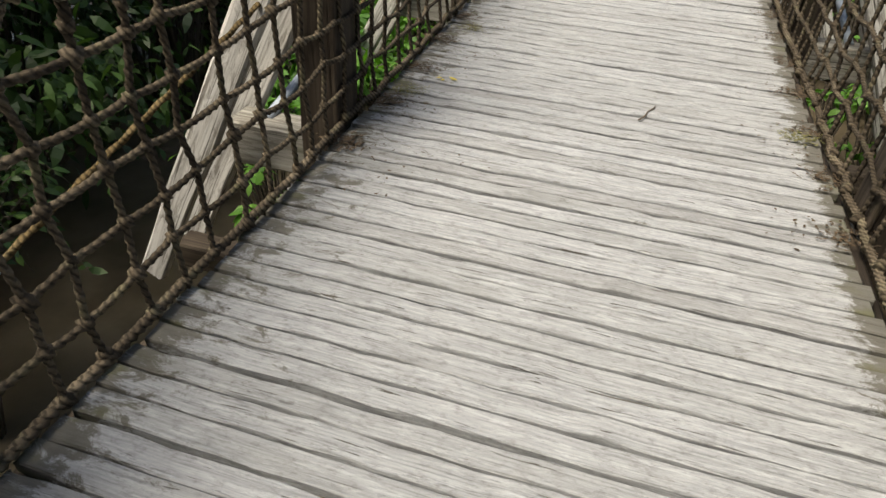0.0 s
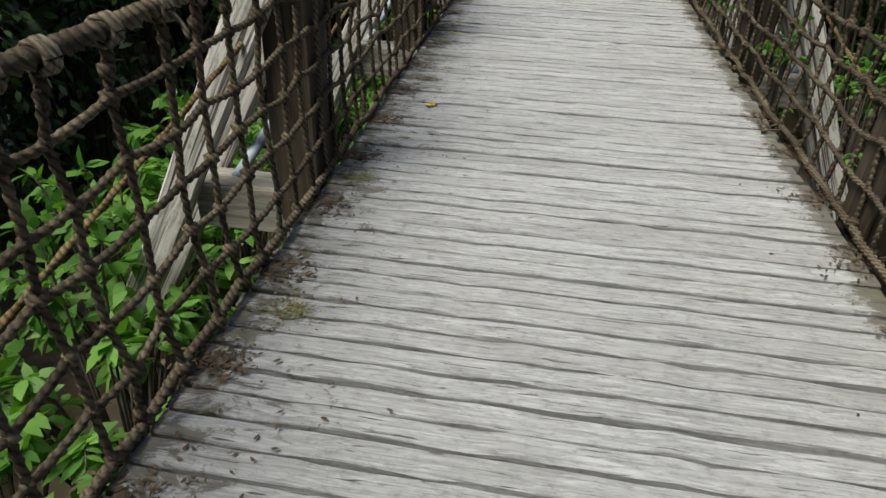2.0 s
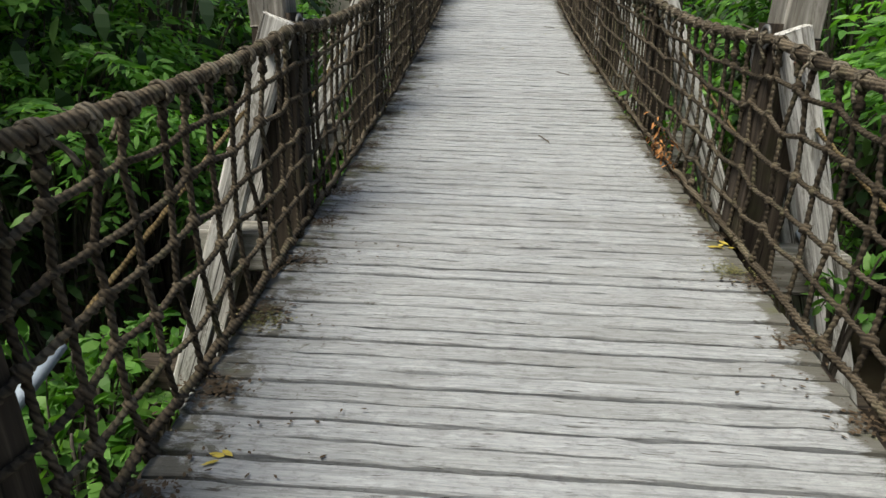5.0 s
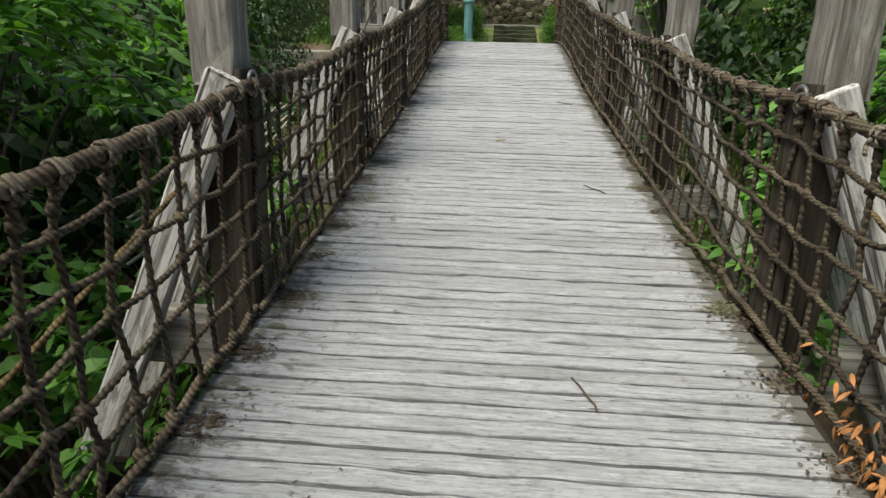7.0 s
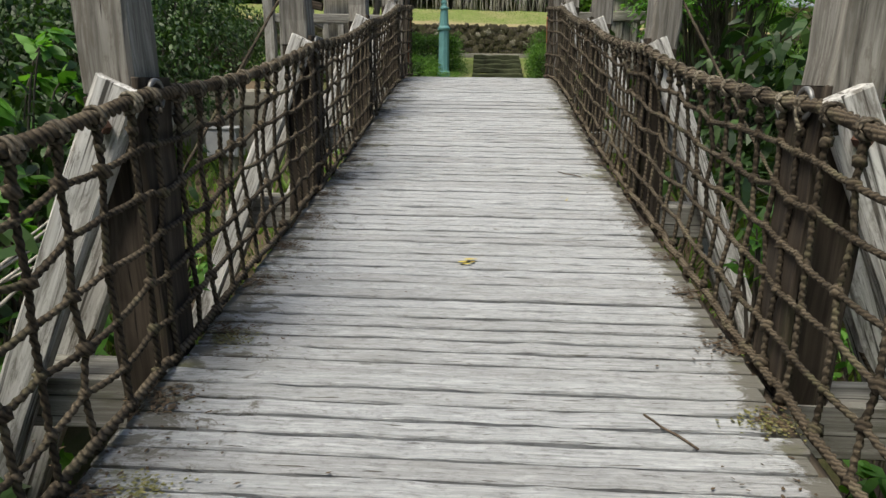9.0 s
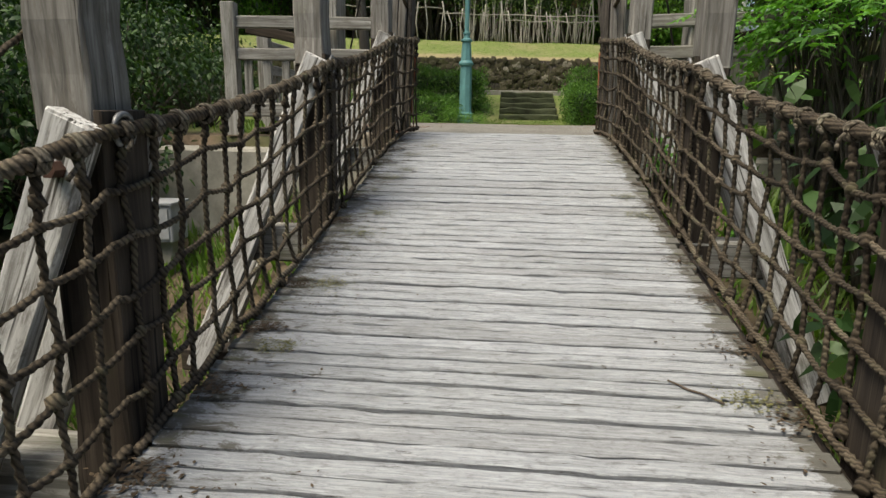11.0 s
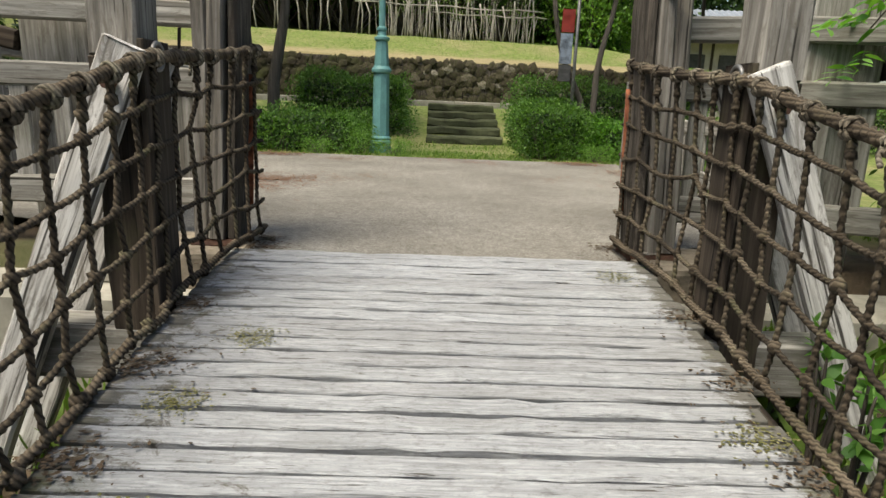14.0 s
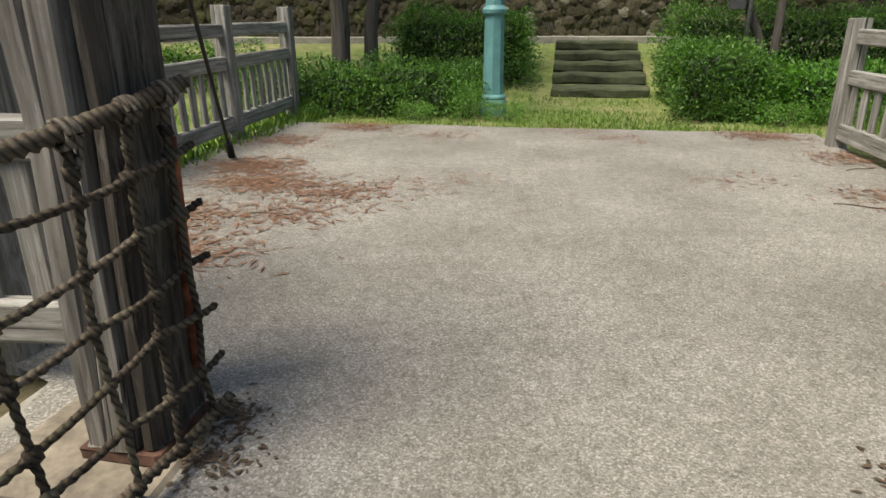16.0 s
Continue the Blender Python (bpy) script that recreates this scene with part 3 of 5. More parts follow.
def knot_mesh(centres, r, g):
    """Small lashed knots, six-sided and uneven."""
    ico = np.array([(0, 0, 1), (0.9, 0, 0.45), (0.28, 0.85, 0.45), (-0.72, 0.53, 0.45), (-0.72, -0.53, 0.45), (0.28, -0.85, 0.45),
                    (0.72, 0.53, -0.45), (-0.28, 0.85, -0.45), (-0.9, 0, -0.45), (-0.28, -0.85, -0.45), (0.72, -0.53, -0.45), (0, 0, -1)])
    tri = [(0, 1, 2), (0, 2, 3), (0, 3, 4), (0, 4, 5), (0, 5, 1), (1, 6, 2), (2, 7, 3), (3, 8, 4), (4, 9, 5), (5, 10, 1),
           (6, 7, 2), (7, 8, 3), (8, 9, 4), (9, 10, 5), (10, 6, 1), (11, 7, 6), (11, 8, 7), (11, 9, 8), (11, 10, 9), (11, 6, 10)]
    c = np.asarray(centres)
    n = len(c)
    rr = np.broadcast_to(np.asarray(r), (n,)) * g.uniform(0.75, 1.3, n)
    v = c[:, None] + ico[None] * rr[:, None, None] * g.uniform(0.75, 1.25, (n, 12, 1)) * np.array([1, 1.05, 1.15])
    f = (np.arange(n)[:, None, None] * 12 + np.array(tri)[None]).reshape(-1, 3)
    return v.reshape(-1, 3), f


def wrap(c, dy, r, g):
    """One turn of lashing round the top rope at c."""
    a = np.linspace(0, 2 * np.pi, 13)
    tilt = g.normal(0, 0.15)
    return tube(np.column_stack([c[0] + r * np.cos(a), c[1] + dy + tilt * r * np.cos(a), c[2] - 0.004 + 1.1 * r * np.sin(a)]), 0.0076, 6, closed=False)


def loose_end(c, g):
    """A frayed end of lashing cord hanging from the top rope."""
    t = np.linspace(0, 1, 6)
    away = g.normal(0, 0.02, 2)
    side = g.choice([-1, 1]) * 0.024
    p = np.column_stack([c[0] + side + away[0] * t, c[1] + away[1] * t + 0.01 * np.sin(t * 4), c[2] - 0.01 - g.uniform(0.03, 0.075) * t])
    return tube(p, np.linspace(0.006, 0.0075, 6), 5)


ROWS_ = 6


def net(ya, yb, s, seed, last=False):
    """One bay of rope netting from ya back to yb (ya > yb)."""
    g = np.random.default_rng(seed)
    hgt = 0.93
    mid = (ya + yb) / 2
    thingy = thing("rope_net", (s * SIDE, mid, deck_z(mid)), "knotted brown rope netting hung from a thick top rope", "rope net", "rope nets along the bridge")
    sag = 0.045 if not last else 0.015

    def pt(y, row):
        t = (y - yb) / (ya - yb)
        zb = deck_z(min(y, 0.2)) + 0.03
        top = (deck_z(min(yb, 0)) * (1 - t) + (deck_z(min(ya, 0)) + (0.06 if last else 0)) * t) + hgt - sag * 4 * t * (1 - t)
        u = row / ROWS_
        x = s * (SIDE + 0.03 * math.sin(math.pi * u) * math.sin(math.pi * t) - (0.062 * smooth(0.2, 0.85, t) if last else 0.0))
        return np.array([x, y, top * (1 - u) + zb * u])

    ny = max(4, int(round((ya - yb) / 0.168)))
    cols = [yb + (ya - yb) * (i + 0.5) / ny + g.normal(0, 0.012) for i in range(ny)]
    line = np.linspace(yb, ya, max(8, int((ya - yb) / 0.0085)))
    top = np.array([pt(y, 0) for y in line])
    v, f = tube(top, 0.0185, 12, 3, 10.5)
    part("top_rope", mesh("top_rope", v, f, rope_brown, True), thingy, label="thick laid hemp top rope")
    low = np.array([pt(y, ROWS_) for y in line]) + np.column_stack([np.interp(line, cols, g.normal(0, 0.006, ny)), np.zeros(len(line)), np.interp(line, cols, g.normal(0, 0.008, ny))])
    v, f = tube(low, 0.0145, 9, 3, 11)
    part("bottom_rope", mesh("bottom_rope", v, f, rope_brown, True), thingy)
    jig = g.normal(0, 0.011, (ROWS_ + 1, ny, 3)) * np.array([0.5, 1, 1])
    jig[0] = 0
    jig[0, :, 2] = 0
    node = np.array([[pt(cols[i], r_) for i in range(ny)] for r_ in range(ROWS_ + 1)]) + jig
    for r_ in range(1, ROWS_):
        pts = np.concatenate([[pt(yb, r_)], node[r_], [pt(ya, r_)]])
        tt = np.linspace(0, len(pts) - 1, max(20, int((ya - yb) / 0.0115)))
        p = np.column_stack([np.interp(tt, np.arange(len(pts)), pts[:, c]) for c in range(3)])
        frac = tt - np.floor(tt)
        p[:, 2] -= 0.005 * 4 * frac * (1 - frac)
        v, f = tube(p, 0.0098, 8, 3, 10)
        part("cross_rope", mesh("cross_rope", v, f, rope_net, True), thingy)
    for i in range(ny):
        pts = node[:, i]
        tt = np.linspace(0, ROWS_, 84)
        p = np.column_stack([np.interp(tt, np.arange(ROWS_ + 1), pts[:, c]) for c in range(3)])
        rad = np.interp(tt, [0, 0.5, 0.7, ROWS_], [0.0125, 0.0125, 0.0092, 0.0092])
        v, f = tube(p, rad, 8, 3, 10)
        part("hanging_rope", mesh("hanging_rope", v, f, rope_net, True), thingy)
    kn = np.concatenate([node[1:ROWS_].reshape(-1, 3)])
    v1 = knot_mesh(kn, 0.0195, g)
    v2 = merged([wrap(c, d_ + g.normal(0, 0.002), 0.0245 + g.normal(0, 0.0015), g) for c in node[0] for d_ in (-0.012, 0.002, 0.013)] + [loose_end(c, g) for c in node[0][::2]])
    v3 = knot_mesh(node[ROWS_], 0.022, g)
    v4 = knot_mesh(node[0] * 0.42 + node[1] * 0.58 + np.array([0, 0, -0.0]), 0.018, g)
    v, f = v2
    tagged(part("lashing", mesh("lashing", v, f, rope_pale, True), thingy, label="pale frayed lashings round the top rope"), kind="stuff")
    v, f = merged([v1, v3, v4])
    tagged(part("knotwork", mesh("knotwork", v, f, rope_net, True), thingy), kind="stuff")
    return thingy


TOWER_Y = 0.63
for s in (-1, 1):
    net(TOWER_Y, FIRST, s, 500 + s, True)
    for k in range(11):
        net(bent_y(k), bent_y(k + 1), s, 600 + k * 2 + (s > 0))

# diagonal stays outside the nets, from a beam end up to the next post
for k in (2, 4, 5, 6, 7, 8, 9):
    for s in (-1, 1):
        y0, y1 = bent_y(k + 1) + 0.13, bent_y(k) + 0.13
        a = np.array([s * 1.46, y0, deck_z(y0) - 0.06])
        yellow = k >= 4
        b = np.array([s * 1.255, y1, deck_z(y1) + (0.62 if yellow else 1.22)])
        st = thing("stay_rope", tuple(a), "yellow fibre stay rope with a pale blue sleeve" if yellow else "thin dark stay rope beside a bridge post", "stay rope", "stay ropes along the bridge")
        v, f = tube(laid(a, b, 0.012, 6), 0.010 if yellow else 0.008, 6, 3, 12)
        strand = part("rope", mesh("rope", v, f, rope_yellow if yellow else rope_net, True), st)
        if yellow:
            c = a + (b - a) * 0.32
            v, f = tube(np.linspace(a, c, 6), [0.026, 0.024, 0.024, 0.024, 0.024, 0.02], 10)
            part("sleeve", mesh("sleeve", v, f, blue_plastic, True), strand, label="pale blue plastic sleeve")

# ---- towers at the bridge end ----
for s in (-1, 1):
    tw = thing("bridge_tower", (s * 1.2, 0.75, 0), "tall tower post of grey and blackened timbers", "tower post", "tower posts at the bridge end")
    o = 0.012 if s < 0 else -0.022
    for x, y, w, d, wood_, sd, lab in ((1.204, 0.480, 0.078, 0.25, tower_wood, 11, ""), (1.124, 0.470, 0.076, 0.24, tower_wood, 21, ""), (1.052, 0.495, 0.046, 0.26, tower_dark, 31, "blackened tower timber")):
        balk("timber", (s * (x + o), y, 0.05), (s * (x + o - 0.125), y, 3.3), w, d, wood_, tw, seed=sd + s, rings=12, wear=0.007, label=lab)
    balk("base_plate", (s * (1.14 + o), 0.49, -0.03), (s * (1.14 + o), 0.49, 0.05), 0.25, 0.285, rust, tw, label="rusty steel shoe")
    rod = np.column_stack([np.linspace(s * (1.017 + o), s * (0.992 + o), 9), np.full(9, 0.590), np.linspace(0.20, 0.88, 9)])
    v, f = tube(rod, 0.018, 10)
    part("rod", mesh("rod", v, f, orange_rust, True), tw, label="rusty round steel rod")
    # short rope from an eye on the tower up to the first post
    v, f = tube(laid((s * 1.05, 0.36, 1.30), (s * 1.12, FIRST + 0.2, 1.62), 0.016, 8), 0.017, 8, 3, 12)
    part("rope", mesh("rope", v, f, rope_brown, True), tw)
    ft = thing("footing", (s * 1.25, 0.62, 0), "tan stone footing under a tower post", "footing", kind="structure")
    balk("block", (s * 1.25, 0.44, -0.6), (s * 1.25, 0.44, 0.015), 0.54, 0.52, footing_stone, ft, seed=5, bevel=0.05, wear=0.015)
    gw = thing("guy_wire", (s * 2.83, 4.18, 0), "thin black guy wire anchored in the ground", "wire", "guy wires of the towers")
    v, f = tube(np.linspace((s * 1.2, 0.6, 3.2), (s * 2.86, 4.2, 0.0), 12), 0.014, 6)
    part("wire", mesh("wire", v, f, black_wire, True), gw)
    v, f = tube([(s * 2.78, 4.03, 0.15), (s * 2.86, 4.2, 0.0), (s * 2.87, 4.22, -0.03)], [0.03, 0.035, 0.035], 8)
    part("anchor", mesh("anchor", v, f, black_wire, True), gw)


# ---- fences ----
def fence(name, p0, p1, n, h=1.2, rails=(1.10, 0.80, 0.22), slats=True, seed=0, post=0.15, slat_w=0.09):
    """A post and rail fence with upright slats below its middle rail."""
    p0, p1 = np.array(p0, float), np.array(p1, float)
    f = thing(name, tuple((p0 + p1) / 2), "grey weathered timber fence with rails and upright slats", "fence", "fences round the forecourt")
    d = (p1 - p0) / np.linalg.norm(p1 - p0)
    nrm = np.array([-d[1], d[0], 0])
    for i in range(n + 1):
        q = p0 + (p1 - p0) * i / n
        balk("fence_post", tuple(q), tuple(q + np.array([0, 0, h])), post, post, fence_wood, f, tuple(nrm), seed=seed + i)
    for i in range(n):
        a = p0 + (p1 - p0) * i / n + d * post / 2
        b = p0 + (p1 - p0) * (i + 1) / n - d * post / 2
        for j, z in enumerate(rails):
            o = np.array([0, 0, z])
            balk("rail", tuple(a + o), tuple(b + o), 0.13 if j < 2 else 0.15, 0.07, fence_wood, f, tuple(nrm), seed=seed + 7 * i + j)
        if slats:
            m = max(2, int(np.linalg.norm(b - a) / 0.19))
            for j in range(m):
                q = a + (b - a) * (j + 0.5) / m
                balk("slat", tuple(q + np.array([0, 0, rails[-1] + 0.04])), tuple(q + np.array([0, 0, rails[1] - 0.04])), slat_w, 0.03, fence_wood, f, tuple(nrm), seed=seed + 31 + j, rings=3)
    return f


fence("fence", (-3.08, 1.65, -0.06), (-3.36, 6.75, -0.06), 3, 1.33, seed=1)
fence("fence", (2.62, 1.36, -0.06), (2.50, 5.47, -0.06), 3, 1.17, (1.02, 0.68, 0.2), seed=2)
fence("fence", (-1.22, 0.74, -0.04), (-3.05, 0.58, -0.04), 1, 1.42, (1.22, 0.88, 0.28), seed=3)
fence("fence", (1.22, 0.74, -0.04), (2.72, 0.31, -0.04), 1, 1.36, (1.24, 0.93, 0.28), seed=4)
for s in (-1, 1):
    ap = thing("anchor_post", (s * 2.05, 0.95, 0), "very thick grey square anchor post behind the fence", "post", "anchor posts beside the bridge end")
    ax, ay = (2.10, 0.96) if s < 0 else (2.06, 0.72)
    balk("post", (s * ax, ay, -0.1), (s * ax, ay, 2.3), 0.42, 0.34, fence_wood, ap, seed=61 + s, rings=9, wear=0.008, bevel=0.02)
    balk("strut", (s * (ax + 0.22), ay - 0.13, 1.02), (s * (ax + 0.86), ay - 0.13, 1.14), 0.11, 0.07, dark_wood, ap, seed=66)

# ---- street lamp ----
lamp = thing("street_lamp", (-0.88, 7.33, -0.06), "teal painted cast iron lamp post with moulded rings", "street lamp")


def turned(name, profile, mat, parent, at, sides=20, label=""):
    v, f = tube([(at[0], at[1], at[2] + z) for z, r in profile], [r for z, r in profile], sides)
    p = part(name, mesh(name, v, f, mat, False), parent, None, label)
    return p


at = (-0.88, 7.33, -0.06)
turned("plinth", [(0, 0.18), (0.10, 0.175), (0.13, 0.15)], lamp_paint, lamp, at, 8)
turned("base_ring", [(0.13, 0.15), (0.15, 0.172), (0.19, 0.172), (0.21, 0.15), (0.23, 0.165), (0.25, 0.16), (0.27, 0.135)], lamp_paint, lamp, at)
turned("shaft", [(0.27, 0.135), (0.4, 0.13), (1.15, 0.122), (1.22, 0.12)], lamp_paint, lamp, at, 8)
turned("collar", [(1.22, 0.125), (1.24, 0.15), (1.28, 0.155), (1.31, 0.13), (1.33, 0.118)], lamp_paint, lamp, at)
turned("upper_shaft", [(1.33, 0.115), (1.68, 0.092), (1.70, 0.09)], lamp_paint, lamp, at, 8)
turned("upper_collar", [(1.70, 0.10), (1.72, 0.118), (1.75, 0.118), (1.78, 0.07), (1.84, 0.06), (1.86, 0.078), (1.89, 0.078), (1.91, 0.052)], lamp_paint, lamp, at)
turned("pole", [(1.91, 0.05), (2.6, 0.046), (3.4, 0.04)], lamp_paint, lamp, at, 14)
turned("lantern", [(3.4, 0.05), (3.44, 0.13), (3.48, 0.13), (3.85, 0.19), (3.88, 0.22), (4.05, 0.08), (4.15, 0.03)], lamp_paint, lamp, at, 8)

# ---- steps up to the terrace ----
steps = thing("steps", (0.5, 9.6, 0), "low mossy stone steps between the hedges", "steps", kind="structure")
for i in range(5):
    y = 8.45 + 0.52 * i
    me = timber(0.15, 0.56, 1.35, step_stone, "step", rings=7, bevel=0.03, wear=0.012, seed=80 + i)
    part("step", me, steps, along((-0.17, y + 0.26, 0.105 + 0.135 * i), (1.18, y + 0.26, 0.105 + 0.135 * i)))
kerb = thing("kerb", (0.5, 11.2, 0.66), "pale concrete kerb along the terrace path", "kerb", kind="structure")
for i in range(14):
    balk("kerb_stone", (-8 + i * 1.2, 11.3, 0.70), (-8 + i * 1.2 + 1.19, 11.3, 0.70), 0.16, 0.14, concrete, kerb, seed=i)

# ---- retaining wall ----
wall = thing("wall_north", (0, 12.5, 0.6), "dark rubble retaining wall with pale chipped stones", "stone wall", kind="structure")


def wall_top(x):
    return 1.70 - 0.02 * x


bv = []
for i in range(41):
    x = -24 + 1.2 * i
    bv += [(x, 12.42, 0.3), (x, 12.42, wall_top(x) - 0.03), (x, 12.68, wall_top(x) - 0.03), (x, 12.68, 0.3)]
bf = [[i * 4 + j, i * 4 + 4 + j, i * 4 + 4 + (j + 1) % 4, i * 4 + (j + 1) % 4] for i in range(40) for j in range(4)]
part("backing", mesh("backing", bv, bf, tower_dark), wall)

# ---- foliage ----


def branchy(base, tips, r0, g, mat, sides=5):
    """A stem from base to each tip, bowed."""
    out = []
    for t in tips:
        b, t = np.asarray(base, float), np.asarray(t, float)
        m = (b + t) / 2 + g.normal(0, 0.08, 3) * np.linalg.norm(t - b) + np.array([0, 0, 0.12]) * np.linalg.norm(t - b)
        u = np.linspace(0, 1, 7)[:, None]
        p = b * (1 - u) ** 2 + 2 * m * u * (1 - u) + t * u ** 2
        out.append(tube(p, np.linspace(r0, r0 * 0.25, 7), sides))
    v, f = merged(out)
    return v, f


def shrub(kind_seed, n_clumps=26, per=70, rad=0.9, height=1.5, size=0.085, mat=None, name="shrub"):
    """A loose shrub of bowed stems and drooping leaves."""
    g = np.random.default_rng(kind_seed)
    sh = thing(name, (0, 0, 0), "leafy green shrub growing beside the bridge", "shrub", "shrubs beside the bridge")
    a = g.uniform(0, 2 * np.pi, n_clumps)
    q = np.sqrt(g.uniform(0.05, 1, n_clumps))
    tips = np.column_stack([np.cos(a) * q * rad, np.sin(a) * q * rad, height * (0.35 + 0.65 * g.uniform(0, 1, n_clumps) * (1.1 - 0.5 * q))])
    v, f = branchy((0, 0, 0), tips, 0.018, g, bark)
    tagged(part("stemwork", mesh("stemwork", v, f, bark, True), sh), kind="stuff")
    pos = []
    for t in tips:
        n = per
        o = g.normal(0, 1, (n, 3)) * np.array([0.2, 0.2, 0.13])
        pos.append(t + o)
    pos = np.concatenate(pos)
    aim = pos * np.array([1, 1, 0]) / (np.linalg.norm(pos[:, :2], axis=1)[:, None] + 0.1) * 0.8
    v, f = leaves(pos, size, aim, 0.45, 0.42, g)
    tagged(part("leaves", mesh("leaves", v, f, mat or shrub_leaf), sh), kind="stuff")
    return sh


def put(ob, x, y, z, turn=0.0, scale=1.0, first=False, label=""):
    m = Matrix.Translation((x, y, z)) @ Matrix.Rotation(turn, 4, "Z") @ Matrix.Scale(scale, 4)
    if first:
        ob.matrix_basis = m
        return ob
    c = copy_thing(ob, m)
    if label:
        c["label"] = label
    return c


class Kind:
    """Gives out one built thing first and copies of it after that."""

    def __init__(self, ob):
        self.ob, self.used = ob, False

    def put(self, *a, **kw):
        c = put(self.ob, *a, first=not self.used, **kw)
        self.used = True
        return c


def spray(name, seed, n, per, rad, height, size, width, mat, bare=0.55, pinnate=False, label="", group=""):
    """A plant of bowed stems that carry their leaves in rows or in feathered sprays at the outer end."""
    g = np.random.default_rng(seed)
    pl = thing(name, (0, 0, 0), label, "shrub", group)
    stems, pos, aim = [], [], []
    for i in range(n):
        a, q = g.uniform(0, 2 * np.pi), math.sqrt(g.uniform(0.02, 1))
        out = np.array([math.cos(a), math.sin(a), 0.0])
        tip = out * q * rad + np.array([0, 0, height * (1.02 - 0.35 * q * q) * g.uniform(0.8, 1.05)])
        top = out * q * rad * 0.55 + np.array([0, 0, height * g.uniform(0.92, 1.08)])
        u = np.linspace(0, 1, 12)[:, None]
        p = 2 * top * u * (1 - u) + tip * u ** 2
        stems.append(tube(p, np.linspace(0.012, 0.003, 12), 5))
        t = g.uniform(bare, 1.0, per)
        t.sort()
        c = 2 * top * (t * (1 - t))[:, None] + tip * (t ** 2)[:, None]
        run = 2 * top * (1 - 2 * t)[:, None] + 2 * tip * t[:, None]
        run /= np.linalg.norm(run, axis=1)[:, None]
        alternate = np.where(np.arange(per) % 2, 1.0, -1.0)[:, None]
        if pinnate:
            b = g.normal(0, 1, (per, 3)) + out * 1.2
            b[:, 2] = g.normal(-0.15, 0.25, per)
            b /= np.linalg.norm(b, axis=1)[:, None]
            across = np.cross(b, [0, 0, 1.0])
            for k in range(11):
                w = (k // 2 + 1) / 6
                sgn = 1 if k % 2 else -1
                pos.append(c + b * 0.30 * w + np.array([0, 0, -0.06]) * w * w)
                aim.append((b * 0.8 + across * sgn * (1.2 if k < 10 else 0.0) + np.array([0, 0, -0.25])) * 4)
        else:
            side = np.cross(run, [0, 0, 1.0]) + out * 0.4
            pos.append(c)
            aim.append((side * alternate + run * 0.5 + np.array([0, 0, -0.15])) * 3)
    v, f = merged(stems)
    tagged(part("stemwork", mesh("stemwork", v, f, bark, True), pl), kind="stuff")
    pos, aim = np.concatenate(pos), np.concatenate(aim)
    v, f = leaves(pos, size, aim, 0.0, width, g)
    tagged(part("leaves", mesh("leaves", v, f, mat), pl), kind="stuff")
    return pl


FLANK = "shrubs beside the bridge"
low = [Kind(spray("shrub", 1200 + i, 38, 17, 0.72, 2.2, 0.105, 0.5, fresh_leaf, 0.62, label="fresh green broad-leaved shrub growing up beside the bridge", group=FLANK)) for i in range(3)]
tall = [Kind(spray("shrub", 1210 + i, 34, 16, 0.8, 3.3, 0.095, 0.5, fresh_leaf, 0.72, label="tall fresh green shrub reaching the deck's edge", group=FLANK)) for i in range(2)]
feather = [Kind(spray("shrub", 1220 + i, 46, 9, 1.0, 3.0, 0.08, 0.34, fresh_leaf, 0.62, True, "bright feathery-leaved shrub reaching over the gully", FLANK)) for i in range(2)]
broad = [Kind(spray("shrub", 1240 + i, 30, 12, 0.7, 3.3, 0.135, 0.52, fresh_leaf, 0.72, label="green shrub with large drooping leaves", group=FLANK)) for i in range(2)]
gloom = [Kind(spray("shrub", 1260 + i, 90, 26, 1.5, 4.2, 0.13, 0.48, shade_toned_leaf, 0.35, label="large-leaved shrub with the gully's shade put into dark leaves", group=FLANK)) for i in range(2)]
sprig = Kind(spray("sprig", 1300, 7, 8, 0.2, 0.8, 0.085, 0.5, fresh_leaf, 0.4, label="leafy green sprig growing through the rope net", group="sprigs at the deck edge"))
for i, (x, y) in enumerate(((-1.24, -8.45), (-1.26, -8.1), (-1.25, -6.75), (-1.26, -6.5), (-1.24, -13.2), (-1.25, -12.9), (1.27, -13.6), (1.26, -1.1), (1.3, -0.85), (1.27, -6.3), (1.26, -9.2), (1.27, -11.9))):
    sprig.put(x, y, deck_z(y) - 0.5 + 0.12 * math.sin(i * 2.3), i * 1.1, 0.95)
darks = [Kind(shrub(950 + i, 40, 95, 1.2, 2.2, 0.10, shade_toned_leaf)) for i in range(3)]
brights = [Kind(shrub(970, 26, 80, 0.8, 1.3, 0.075, bright_leaf))]


def grow(kind, x, y, top, height, turn):
    """Plants one so that its leaves end at the height top."""
    k = max(0.6, min(1.3, (top - land(x, y) + 0.1) / height))
    kind.put(x, y, top - height * k, turn, k)


g = np.random.default_rng(31)
# fresh growth close under the deck edges
for i, (x, y, below) in enumerate(((-2.2, -16.6, 0.45), (-2.0, -16.0, 0.25), (-2.3, -15.4, 0.15), (-2.1, -14.7, 0.30), (-2.3, -14.0, 0.15), (-2.05, -13.4, 0.35), (-2.3, -12.8, 0.50), (-2.0, -12.2, 0.55), (-2.3, -11.6, 0.65), (-2.3, -11.0, 0.75),
                                  (-2.1, -8.9, 0.25), (-2.0, -8.2, 0.20), (2.4, -16.2, 0.4), (2.3, -18.4, 0.35), (2.5, -17.4, 0.25), (2.3, -15.2, 0.45), (2.4, -14.4, 0.3))):
    grow(low[i % 3], x, y, deck_z(y) - below, 2.2, i * 1.7)
